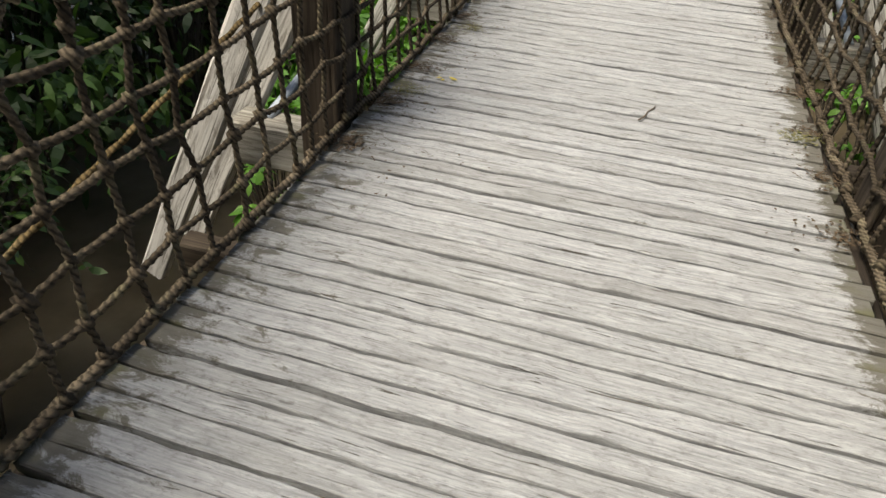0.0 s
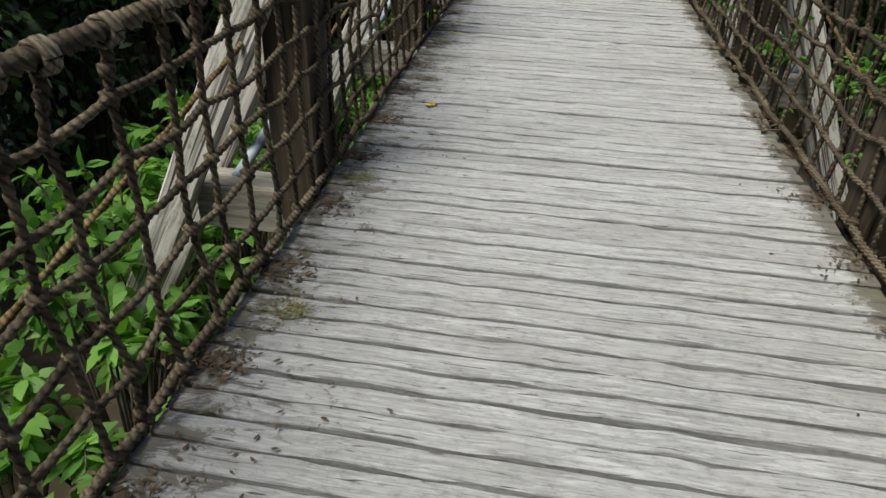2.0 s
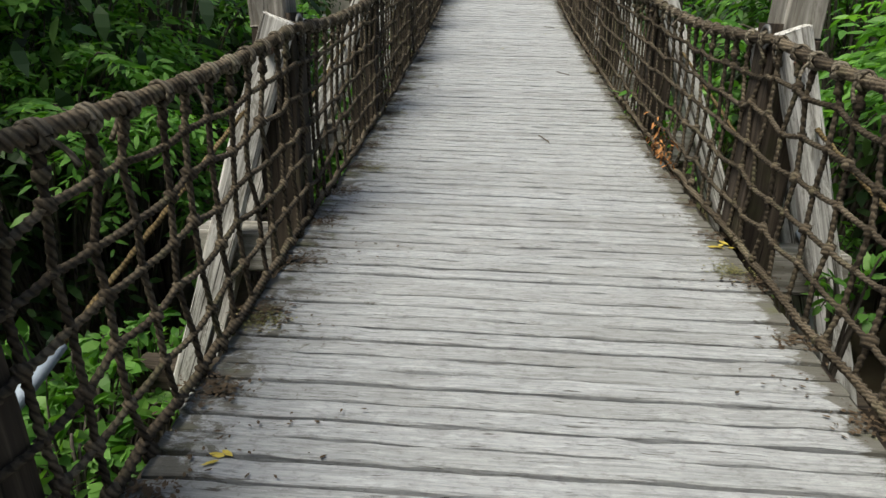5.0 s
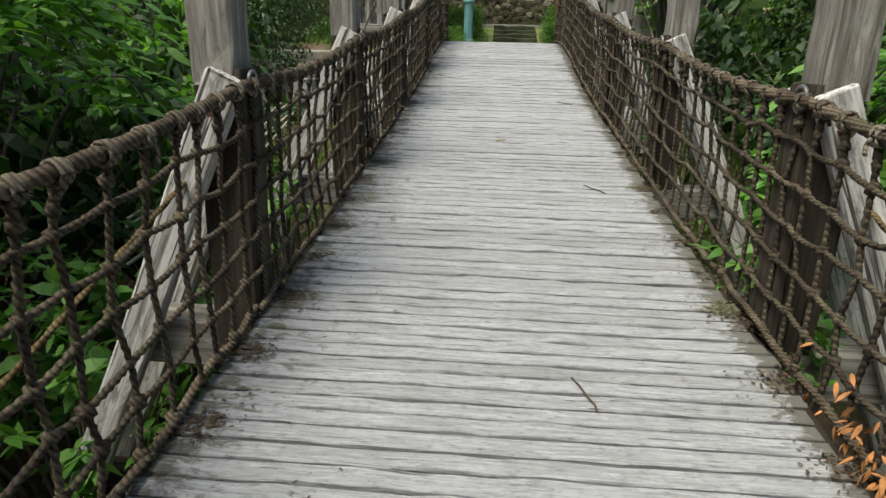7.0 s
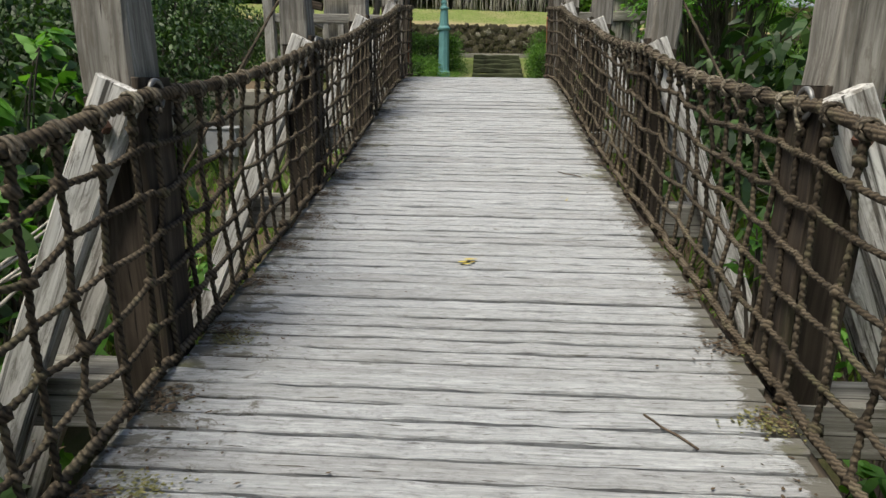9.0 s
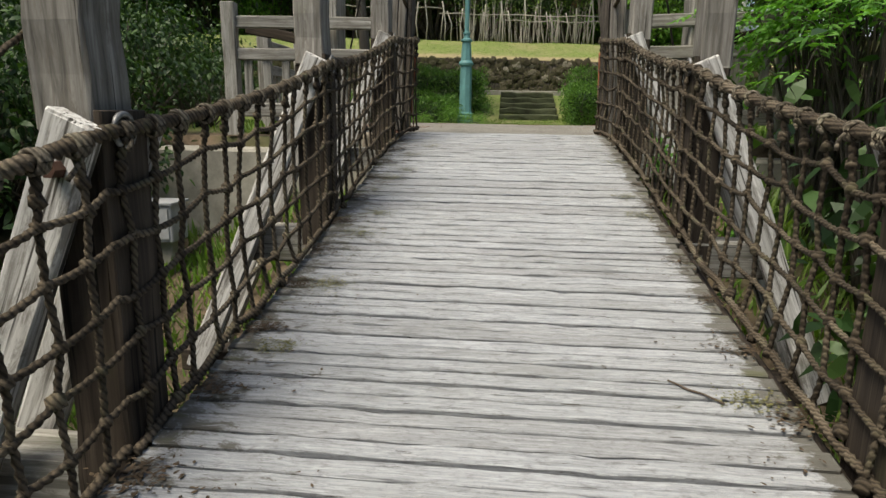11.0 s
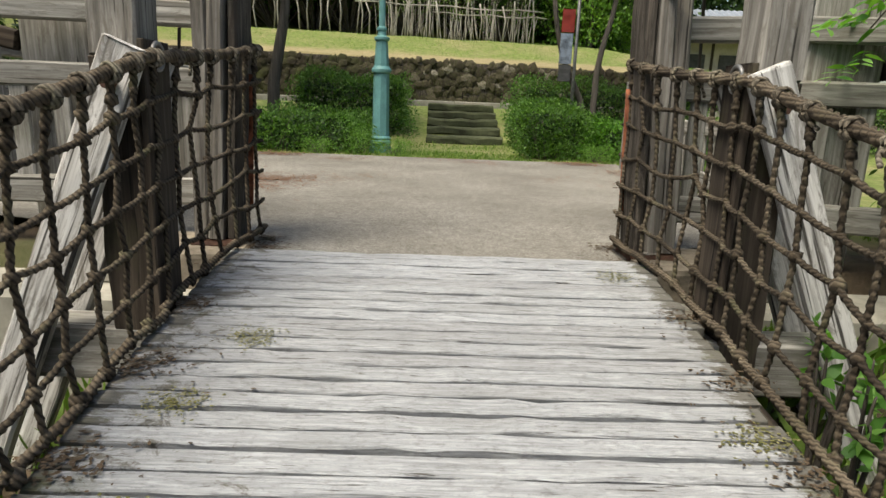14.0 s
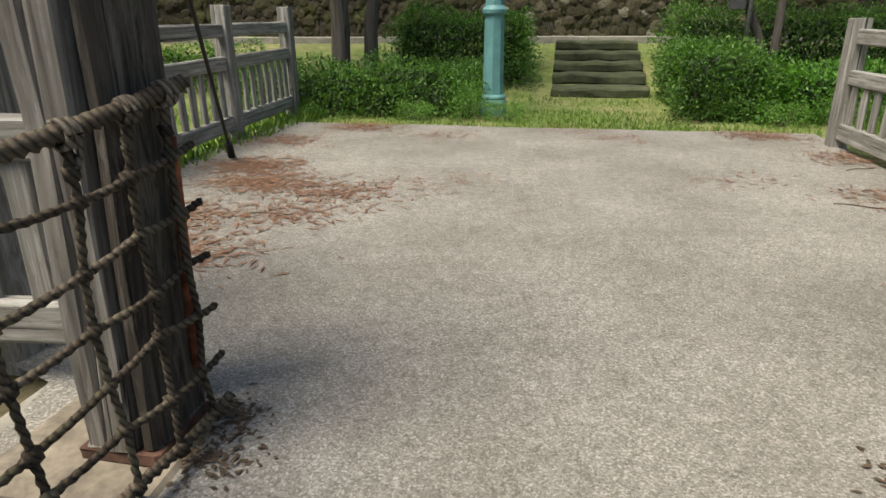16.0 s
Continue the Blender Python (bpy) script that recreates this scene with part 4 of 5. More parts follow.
for i, (x, y, below) in enumerate(((-2.3, -6.7, 0.45), (2.5, -12.4, -0.1), (2.5, -9.4, -0.15), (2.6, -5.5, -0.35), (2.1, -0.9, 0.0))):
    grow(tall[i % 2], x, y, deck_z(y) - below, 3.3, i * 1.7)
for i, (x, y, top) in enumerate(((-3.5, -10.0, -0.20), (-3.4, -9.2, -0.10), (-3.5, -8.3, 0.0), (3.1, -8.4, -0.10), (3.2, -10.6, -0.60), (2.9, -0.15, 1.50), (3.3, 0.1, 1.60), (3.1, -0.9, 1.1))):
    grow(feather[i % 2], x, y, top, 3.0, i * 2.1)
for i, (x, y, top) in enumerate(((-2.1, -7.5, -0.85), (-2.5, -6.2, -0.45), (-3.2, -5.6, 0.40), (-3.6, -4.5, 0.45), (2.2, -6.9, -0.60), (-4.0, -6.4, 0.35), (3.4, -6.6, 0.3))):
    grow(broad[i % 2], x, y, top, 3.3, i * 1.3)
# dark-leaved shrubs; those left of the fence stand in for deep shade
for i, (x, y, top) in enumerate(((-4.8, -16.5, -0.6), (-4.8, -14.2, -0.4), (-5.2, -11.8, 0.0), (-5.2, -9.4, 0.6), (-5.0, -7.0, 0.9), (-5.2, -4.8, 1.0), (4.6, -16.5, 0.0), (4.6, -14.3, 0.1), (4.6, -12.0, 0.2), (4.8, -9.6, 0.6),
                                (4.6, -7.2, 1.1), (4.5, -5.0, 1.6), (4.8, -3.2, 1.7), (-3.2, -18.6, -1.2), (3.2, -18.8, -0.6), (-5.2, 1.4, 0.8), (-5.0, 3.4, 0.7), (-6.4, 0.2, 0.9), (-6.2, 5.0, 0.8), (-5.6, -1.8, 0.4), (-7.4, 2.6, 1.0))):
    grow(gloom[i % 2], x, y, top, 4.2, i * 0.9)
for s in (-1, 1):
    for i in range(14):
        y = -22 + 1.6 * i + g.normal(0, 0.3)
        x = s * (4.6 + abs(g.normal(0, 0.6)))
        if y < (-2.6 if s < 0 else -0.6) and (i % 2 or y > -9):
            darks[i % 3].put(x, y, max(land(x, y) - 0.1, deck_z(y) - 2.5), g.uniform(0, 6.3), g.uniform(1.1, 1.5))
# more dark masses added for the black shade left of the bridge end
for i, (x, y, k) in enumerate(((-4.9, 1.6, 0.62), (-5.9, 2.6, 0.7), (-4.7, 3.3, 0.6), (-6.9, 1.4, 0.75), (-5.6, 4.6, 0.65), (-7.6, 3.4, 0.8), (-6.8, 5.6, 0.75), (-4.7, -0.1, 0.85), (-5.5, -0.2, 0.95), (-5.9, -1.5, 0.85), (-6.6, -1.0, 1.0))):
    darks[i % 3].put(x, y, land(x, y) - 0.1, i * 1.3, k)
for x, y, z, k in ((3.4, 0.3, -0.35, 0.8), (4.1, 0.9, -0.2, 0.8), (4.9, 0.4, -0.3, 0.9), (5.6, 1.4, -0.2, 0.8)):
    brights[0].put(x, y, z, x * 5, k)
# bare fallen branches caught in the growth
fb = thing("fallen_branch", (-2.0, -7.2, -1.1), "bare grey dead branches leaning in the undergrowth", "branch")
for i in range(6):
    a = np.array([-2.25 + g.normal(0, 0.12), -7.75 + g.normal(0, 0.15), deck_z(-7.7) - 0.25 + g.normal(0, 0.1)])
    b = np.array([-1.75 + g.normal(0, 0.12), -6.25 + g.normal(0, 0.3), deck_z(-6.3) + 0.30 + g.normal(0, 0.12)])
    m = (a + b) / 2 + g.normal(0, 0.09, 3)
    u = np.linspace(0, 1, 9)[:, None]
    v, f = tube(a * (1 - u) ** 2 + 2 * m * u * (1 - u) + b * u ** 2, np.linspace(0.013, 0.005, 9), 6)
    part("limb", mesh("limb", v, f, pale_wood, True), fb)


def tree(seed, h=9.0, rad=3.0, trunk=0.2, n_cl=72, per=80, size=0.26, mat=None, low=0.25):
    """A tapered trunk with limbs and a ragged crown of leaf clumps."""
    g = np.random.default_rng(seed)
    t = thing("tree", (0, 0, 0), "broad leafy woodland tree with a ragged crown", "tree", "trees of the wood")
    u = np.linspace(0, 1, 12)
    p = np.column_stack([np.interp(u, [0, 0.5, 1], [0, g.normal(0, 0.15), g.normal(0, 0.3)]), np.interp(u, [0, 0.5, 1], [0, g.normal(0, 0.15), g.normal(0, 0.3)]), u * h * 0.9])
    r = trunk * (1 - 0.85 * u)
    r[0] *= 1.4
    tv, tf = tube(p, r, 9)
    a = g.uniform(0, 2 * np.pi, n_cl)
    hz = g.uniform(low, 1.0, n_cl)
    q = np.sqrt(g.uniform(0.1, 1, n_cl)) * rad * np.sin(np.pi * np.clip((hz - low) / (1 - low) * 0.8 + 0.15, 0, 1)) ** 0.7
    tips = np.column_stack([np.cos(a) * q, np.sin(a) * q, hz * h])
    limbs = [(tv, tf)]
    for c in tips[::3]:
        b = np.array([0, 0, max(low * h * 0.6, c[2] - 0.9 - 0.3 * np.hypot(c[0], c[1]))])
        limbs.append(branchy(b, [c], trunk * 0.28, g, bark))
    v, f = merged(limbs)
    part("trunk", mesh("trunk", v, f, bark, True), t)
    pos = np.concatenate([c + g.normal(0, 1, (per, 3)) * np.array([0.55, 0.55, 0.35]) for c in tips])
    v, f = leaves(pos, size * 1.2, None, 0.3, 0.6, g, simple=True)
    tagged(part("crown", mesh("crown", v, f, mat or shade_toned_leaf), t), kind="stuff")
    return t


woods = [Kind(tree(1000 + i, 9 + i, 2.8 + 0.3 * i)) for i in range(3)]
greens = [Kind(tree(1020, 5.5, 2.2, 0.12, 70, 110, 0.17, shrub_leaf, 0.12)), Kind(tree(1021, 4.5, 2.0, 0.1, 70, 110, 0.14, bright_leaf, 0.08))]
g = np.random.default_rng(77)
n_t = 0
for row, y0 in enumerate((23.5, 27.0, 31.5)):
    for i in range(15):
        x = -30 + 4.2 * i + g.normal(0, 0.9) + row
        if x > 0.33 * y0 and x < 24:
            continue
        y = y0 + g.normal(0, 0.7)
        woods[n_t % 3].put(x, y, land(x, y) - 0.1, g.uniform(0, 6.3), g.uniform(0.85, 1.2))
        n_t += 1
for s in (-1, 1):
    for i in range(13):
        y = -26 + 2.3 * i + g.normal(0, 0.4)
        x = s * ((6.7 if y < -8.5 else 9.0) + abs(g.normal(0, 0.8)))
        if y > -5:
            continue
        woods[n_t % 3].put(x, y, land(x, y) - 0.2, g.uniform(0, 6.3), g.uniform(0.75, 1.0))
        n_t += 1
    for i in range(9):
        y = -24 + 3.2 * i
        x = s * (14 + abs(g.normal(0, 1.5)))
        woods[n_t % 3].put(x, y, land(x, y) - 0.2, g.uniform(0, 6.3), g.uniform(0.9, 1.2))
        n_t += 1
for s in (-1, 1):
    for i in range(8):
        x, y = s * (11.5 + g.uniform(0, 9)), 2.0 + 2.7 * i + g.normal(0, 0.5)
        if s > 0 and y > 14:
            continue
        woods[n_t % 3].put(x, y, land(x, y) - 0.1, g.uniform(0, 6.3), g.uniform(0.85, 1.15))
        n_t += 1
for i in range(7):
    x = -9 + 3.2 * i
    woods[n_t % 3].put(x, BACK - 6 + g.normal(0, 1), land(x, BACK - 6) - 0.1, i, 0.9)
    n_t += 1
for i in range(5):
    x = 13 + 4.5 * i
    woods[n_t % 3].put(x, 46 + g.normal(0, 1), land(x, 44), i * 1.3, 1.35)
    n_t += 1
for row, y0 in enumerate((21.3, 24.5, 28.0)):
    for i in range(22):
        x, y = -22 + 1.75 * i + g.normal(0, 0.3), y0 + g.normal(0, 0.4)
        if x < 0.33 * y:
            darks[i % 3].put(x, y, land(x, y) - 0.2, g.uniform(0, 6.3), g.uniform(1.5, 2.1), label="dark leafy undergrowth shrub at the wood's edge")
for x, y, k, j in ((5.2, 19.5, 0.75, 1), (6.9, 20.8, 0.8, 1), (7.0, 18.3, 0.42, 1), (2.9, 22.0, 0.7, 0), (-1.5, 22.8, 0.8, 0), (-5, 22.6, 0.9, 0), (11.6, 19.0, 0.45, 1), (-11, 21, 0.9, 0), (-15, 20, 1.0, 0)):
    greens[j].put(x, y, land(x, y) - 0.05, x, k)


# ---- hedges ----
def hedge(name, x0, x1, y0, y1, z0, h, n, mat, seed, size=0.05, label=""):
    """A clipped hedge: twigs inside, a thick shell of small leaves outside."""
    g = np.random.default_rng(seed)
    hd = thing(name, ((x0 + x1) / 2, (y0 + y1) / 2, z0), label, "hedge")
    cx, cy, ex, ey = (x0 + x1) / 2, (y0 + y1) / 2, (x1 - x0) / 2, (y1 - y0) / 2
    a = g.uniform(0, 2 * np.pi, n)
    u = g.uniform(-1, 1, (n, 3))
    u /= np.max(np.abs(u), axis=1)[:, None]
    u *= g.uniform(0.72, 1.0, n)[:, None]
    u[:, :2] *= (1 - 0.16 * np.clip(u[:, 2], 0, 1) ** 2)[:, None]
    pos = np.column_stack([cx + u[:, 0] * ex, cy + u[:, 1] * ey, z0 + h * (0.5 + 0.5 * u[:, 2])])
    lump = np.array([noise.noise(Vector((p[0] * 2.1, p[1] * 2.1, p[2] * 2.1 + seed))) for p in pos])
    pos += u * (0.26 * lump[:, None])
    v, f = leaves(pos, size, u * 0.8 + np.array([0, 0, 0.7]), 0.0, 0.5, g, simple=True)
    tagged(part("leaves", mesh("leaves", v, f, mat), hd), kind="stuff")
    tips = np.column_stack([cx + g.uniform(-0.85, 0.85, 90) * ex, cy + g.uniform(-0.8, 0.8, 90) * ey, z0 + h * g.uniform(0.4, 0.9, 90)])
    tw = [branchy((t[0] * 0.7 + cx * 0.3 + g.normal(0, 0.1), t[1], z0 - 0.05), [t], 0.012, g, bark, 4) for t in tips]
    v, f = merged(tw)
    tagged(part("twigwork", mesh("twigwork", v, f, bark, True), hd), kind="stuff")
    # filler leaves within, the hedge's inner shade put into their dark colour
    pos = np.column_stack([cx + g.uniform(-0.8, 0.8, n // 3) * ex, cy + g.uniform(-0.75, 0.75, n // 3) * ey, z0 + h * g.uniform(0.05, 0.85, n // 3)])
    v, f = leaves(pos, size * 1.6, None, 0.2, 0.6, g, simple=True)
    tagged(part("inner_leaves", mesh("inner_leaves", v, f, shade_toned_leaf), hd), kind="stuff")
    return hd


CL = "clipped dark green azalea hedge beside the steps"
hedge("hedge", -2.75, -0.42, 8.6, 10.0, 0.05, 1.18, 15000, hedge_leaf, 1, label=CL)
hedge("hedge", -4.6, -0.95, 6.75, 8.7, -0.05, 0.58, 17000, hedge_leaf, 2, label="low loose green shrubbery before the hedge")
hedge("hedge", 1.35, 5.2, 9.3, 10.3, 0.1, 1.12, 17000, hedge_leaf, 3, label=CL)
hedge("hedge", 1.3, 2.5, 6.95, 9.3, -0.05, 0.80, 12000, hedge_leaf, 4, label="rounded green shrub beside the steps")
hedge("hedge", 2.2, 5.4, 6.9, 8.6, -0.05, 0.60, 14000, shrub_leaf, 5, 0.06, label="low bright green shrubbery behind the forecourt")
hedge("hedge", -9.0, -4.7, 8.2, 9.6, -0.05, 0.75, 12000, hedge_leaf, 6, label="low loose green shrubbery")
hedge("hedge", 5.3, 9.5, 8.4, 10.0, 0.0, 1.0, 12000, hedge_leaf, 7, label=CL)

g = np.random.default_rng(17)
for i in range(15):
    x = -4.4 + 0.62 * i + g.normal(0, 0.12)
    if -0.6 < x < 1.25:
        continue
    brights[0].put(x, 6.75 + abs(g.normal(0, 0.3)), -0.1, g.uniform(0, 6), g.uniform(0.28, 0.42), label="small bright green weeds at the forecourt edge")


# ---- trees beside the forecourt ----
def lean_tree(x, y, z, pts, r0, label, seed, crown=None, mat=None):
    t = thing("tree", (x, y, z), label, "tree")
    g = np.random.default_rng(seed)
    for p in pts:
        p = np.asarray(p, float)
        s_ = np.linspace(0, len(p) - 1, 5 * len(p))
        q = np.column_stack([np.interp(s_, np.arange(len(p)), p[:, c]) for c in range(3)])
        q += np.column_stack([np.interp(s_, np.arange(0, len(p), 0.5), g.normal(0, 0.015, len(np.arange(0, len(p), 0.5)))) for c in range(3)])
        v, f = tube(q, np.linspace(r0, r0 * 0.55, len(q)), 10)
        part("trunk", mesh("trunk", v, f, bark, True), t)
    if crown is not None:
        pos = np.concatenate([np.asarray(c) + g.normal(0, 1, (260, 3)) * np.array([0.5, 0.5, 0.28]) for c in crown])
        v, f = leaves(pos, 0.1, None, 0.35, 0.5, g)
        tagged(part("crown", mesh("crown", v, f, mat or shade_toned_leaf), t), kind="stuff")
    return t


g = np.random.default_rng(3)
cr = [(-3.6 + g.normal(0, 1.2), 7.9 + g.normal(0, 1.0), 4.2 + g.uniform(0, 1.6)) for i in range(34)]
lean_tree(-3.3, 8.5, -0.1, [[(-3.3, 8.5, -0.1), (-3.27, 8.5, 1.2), (-3.38, 8.5, 2.4), (-3.6, 8.6, 4.6)]], 0.16, "slender grey-barked twin tree behind the forecourt", 5, cr)
lean_tree(-3.05, 8.9, -0.1, [[(-3.05, 8.9, -0.1), (-2.9, 8.9, 1.0), (-2.72, 8.9, 2.2), (-2.7, 9.0, 4.6)]], 0.125, "slender leaning grey-barked tree behind the forecourt", 6, [(c[0] + 0.9, c[1] + 0.4, c[2] + 0.2) for c in cr[:20]])
cr = [(3.3 + g.normal(0, 1.0), 9.2 + g.normal(0, 0.7), 3.25 + g.uniform(0, 1.3)) for i in range(26)]
lean_tree(2.75, 9.0, -0.05, [[(2.85, 9.0, 0.0), (2.62, 9.0, 0.9), (2.25, 9.0, 1.6), (2.05, 9.0, 2.4), (1.9, 9.1, 3.4)], [(2.88, 9.05, 0.0), (2.9, 9.05, 1.4), (3.05, 9.05, 2.3), (3.3, 9.1, 3.4)]], 0.065, "small dark forked tree with reddish leaves", 7, cr, red_leaf)

# banner sign on a grey pole
sg = thing("sign", (2.78, 9.0, 0), "tall sign with a red head and picture panel on a pole", "sign")
v, f = tube([(2.42, 8.8, 0), (2.42, 8.8, 1.6), (2.42, 8.8, 3.1)], 0.03, 10)
part("pole", mesh("pole", v, f, steel, True), sg)
balk("panel", (2.24, 8.77, 1.50), (2.24, 8.77, 2.02), 0.22, 0.03, photo_sign, sg, (0, 1, 0), label="pale picture panel")
balk("head", (2.25, 8.77, 2.03), (2.25, 8.77, 2.42), 0.23, 0.035, red_sign, sg, (0, 1, 0), label="red head panel")
balk("foot_panel", (2.24, 8.77, 1.2), (2.24, 8.77, 1.49), 0.22, 0.03, dark_sign, sg, (0, 1, 0))

# ---- tree supports and bare shrubs on the bank ----
pf = thing("pole_fence", (0, 19, 2.6), "row of pale bamboo poles tied with cross bars", "pole fence")
g = np.random.default_rng(12)
for i in range(30):
    x = -6.6 + 0.34 * i + g.normal(0, 0.1)
    y = 18.9 + g.normal(0, 0.25)
    z = land(x, y)
    v, f = tube([(x, y, z - 0.1), (x + g.normal(0, 0.06), y, z + 0.7), (x + g.normal(0, 0.1), y, z + g.uniform(1.1, 1.75))], 0.026, 6)
    part("pole", mesh("pole", v, f, pale_wood, True), pf)
for x0, x1, h in ((-6.8, -2.6, 1.25), (-2.7, 3.4, 1.05), (-0.2, 3.6, 0.85)):
    n = 8
    pts = [(x0 + (x1 - x0) * i / n, 18.8, land(x0 + (x1 - x0) * i / n, 18.8) + h + 0.03 * math.sin(i * 2)) for i in range(n + 1)]
    v, f = tube(pts, 0.022, 6)
    part("cross_bar", mesh("cross_bar", v, f, pale_wood, True), pf)
for i in range(5):
    x, y = -1.6 + 1.05 * i + g.normal(0, 0.1), 18.4 + g.normal(0, 0.2)
    bs = thing("bare_shrub", (x, y, land(x, y)), "pale bare twiggy shrub on the grass bank", "shrub", "bare shrubs on the bank")
    tips = [(x + g.normal(0, 0.35), y + g.normal(0, 0.25), land(x, y) + g.uniform(0.8, 1.7)) for j in range(22)]
    v, f = merged([branchy((t[0] * 0.75 + x * 0.25 + g.normal(0, 0.06), t[1], land(x, y) - 0.05), [t], 0.011, g, pale_wood, 4) for t in tips])
    tagged(part("stemwork", mesh("stemwork", v, f, pale_wood, True), bs), kind="stuff")
    pos = np.asarray(tips)[:, None] + g.normal(0, 0.1, (22, 10, 3))
    v, f = leaves(pos.reshape(-1, 3), 0.07, None, 0.3, 0.4, g)
    part("leaves", mesh("leaves", v, f, grass_leaf), bs)

# grey cabinet on a post on the slope below the bridge end
cab = thing("cabinet", (-3.36, -0.62, land(-3.36, -0.62)), "light grey metal service cabinet on a square concrete post", "cabinet")
balk("post", (-3.30, -0.60, land(-3.36, -0.62) - 0.1), (-3.30, -0.60, -1.02), 0.17, 0.17, concrete, cab, seed=4)
balk("body", (-3.36, -0.62, -1.02), (-3.36, -0.62, -0.66), 0.42, 0.30, cabinet_grey, cab, seed=5, bevel=0.01, wear=0.001)
balk("lid", (-3.36, -0.62, -0.66), (-3.36, -0.62, -0.635), 0.46, 0.34, cabinet_grey, cab, seed=6, bevel=0.006, wear=0.001)
balk("door", (-3.36, -0.776, -0.99), (-3.36, -0.776, -0.69), 0.36, 0.012, cabinet_grey, cab, seed=7, bevel=0.003, wear=0.0005)

# ---- far house ----
hz_ = 1.9
house = thing("house", (16, 34, hz_), "white plastered house with a grey tiled roof", "house")


def slab(name, lo, hi, mat, parent, label=""):
    lo, hi = np.array(lo, float), np.array(hi, float)
    c = (lo + hi) / 2
    return balk(name, (c[0], c[1], lo[2]), (c[0], c[1], hi[2]), hi[0] - lo[0], hi[1] - lo[1], mat, parent, (0, 1, 0), label, rings=3, bevel=0.02, wear=0.0)


slab("wall", (12.6, 32, hz_ - 0.5), (21, 38, hz_ + 2.6), house_plaster, house)
for i in range(5):
    x = 12.9 + 1.7 * i
    slab("timber_post", (x, 31.94, hz_ - 0.4), (x + 0.14, 32.02, hz_ + 2.5), dark_wood, house)
    if i < 4:
        w_ = slab("window", (x + 0.45, 31.95, hz_ + 0.7), (x + 1.4, 32.03, hz_ + 1.8), dark_sign, house)
rv = []
for x in np.linspace(11.6, 22, 60):
    ribs = 0.04 * math.sin(x * 18)
    rv += [(x, 31.0, hz_ + 2.5 + ribs), (x, 35.0, hz_ + 4.5 + ribs), (x, 39.0, hz_ + 2.5 + ribs), (x, 39.0, hz_ + 2.36), (x, 35, hz_ + 4.34), (x, 31.0, hz_ + 2.36)]
rf = [[i * 6 + j, i * 6 + 6 + j, i * 6 + 6 + (j + 1) % 6, i * 6 + (j + 1) % 6] for i in range(59) for j in range(6)] + [[0, 1, 2, 3, 4, 5], [354 + j for j in range(6)][::-1]]
part("roof", mesh("roof", rv, rf, roof_tile), house)
up = thing("utility_pole", (11.5, 28, land(11.5, 28)), "pale grey concrete utility pole", "utility pole")
v, f = tube([(11.5, 28, land(11.5, 28) - 0.2), (11.5, 28, 9)], [0.15, 0.11], 12)
part("pole", mesh("pole", v, f, white_plaster, True), up)


# ---- grass and weeds ----
def tuft_field(name, n, where, size, label, mat, seed, kindword="grass"):
    g = np.random.default_rng(seed)
    pos = []
    while len(pos) < n:
        p = where(g)
        if p is not None:
            pos.append(p)
    pos = np.asarray(pos)
    v, f = leaves(pos, size, np.tile([0, 0, 2.6], (n, 1)), 0.0, 0.14, g)
    tagged(part(name, mesh(name, v, f, mat)), label, kindword, kind="stuff")


def edge_grass(g):
    x, y = g.uniform(-6, 6), 6.0 + abs(g.normal(0, 0.55))
    return (x, y, land(x, y) - 0.01)


def step_grass(g):
    x, y = g.uniform(-0.7, 1.4), g.uniform(6.05, 8.5)
    return (x, y, land(x, y) - 0.01)


def bank_grass(g):
    x, y = g.uniform(-12, 12), g.uniform(14.8, 18.5)
    return (x, y, land(x, y) - 0.01)


def fence_grass(g):
    s_ = g.choice([-1, 1])
    x, y = s_ * (3.0 + abs(g.normal(0, 0.35))), g.uniform(1.4, 7)
    return (x, y, -0.07)


def bank_low(g):
    s_ = g.choice([-1, 1])
    x, y = s_ * g.uniform(1.3, 5), g.uniform(-3.2, 0.05)
    return (x, y, land(x, y) - 0.02)


tuft_field("grass", 5000, edge_grass, 0.08, "green weeds along the edge of the forecourt", grass_leaf, 41)
tuft_field("grass", 4500, step_grass, 0.06, "short green grass before the steps", grass_leaf, 42)
tuft_field("grass", 16000, bank_grass, 0.055, "rough grass on the upper bank", grass_leaf, 43)
tuft_field("grass", 3500, fence_grass, 0.16, "green grass along the fences", grass_leaf, 44)
tuft_field("grass", 9000, bank_low, 0.2, "rough grass on the slope under the bridge end", grass_leaf, 45)


# ---- litter and moss ----
def litter(name, spots, n, size, width, mat, label, category, seed, zfun, spread):
    g = np.random.default_rng(seed)
    pos = []
    for (x, y, w) in spots:
        m = int(n * w)
        q = np.column_stack([x + g.normal(0, spread, m), y + g.normal(0, spread * 0.75, m)])
        pos += [(a, b, zfun(a, b) + 0.004 + g.uniform(0, 0.008)) for a, b in q]
    pos = np.asarray(pos)
    v, f = leaves(pos, size, np.column_stack([np.zeros(len(pos)), np.zeros(len(pos)), g.normal(0, 0.05, len(pos))]), 0.0, width, g, 0.1)
    v = v.reshape(-1, 6, 3)
    v[..., 2] = v[:, :1, 2] + (v[..., 2] - v[:, :1, 2]) * 0.08
    tagged(part(name, mesh(name, v.reshape(-1, 3), f, mat)), label, category, kind="stuff")


def flat0(x, y):
    return 0.0


def ondeck(x, y):
    return deck_z(y) + 0.002


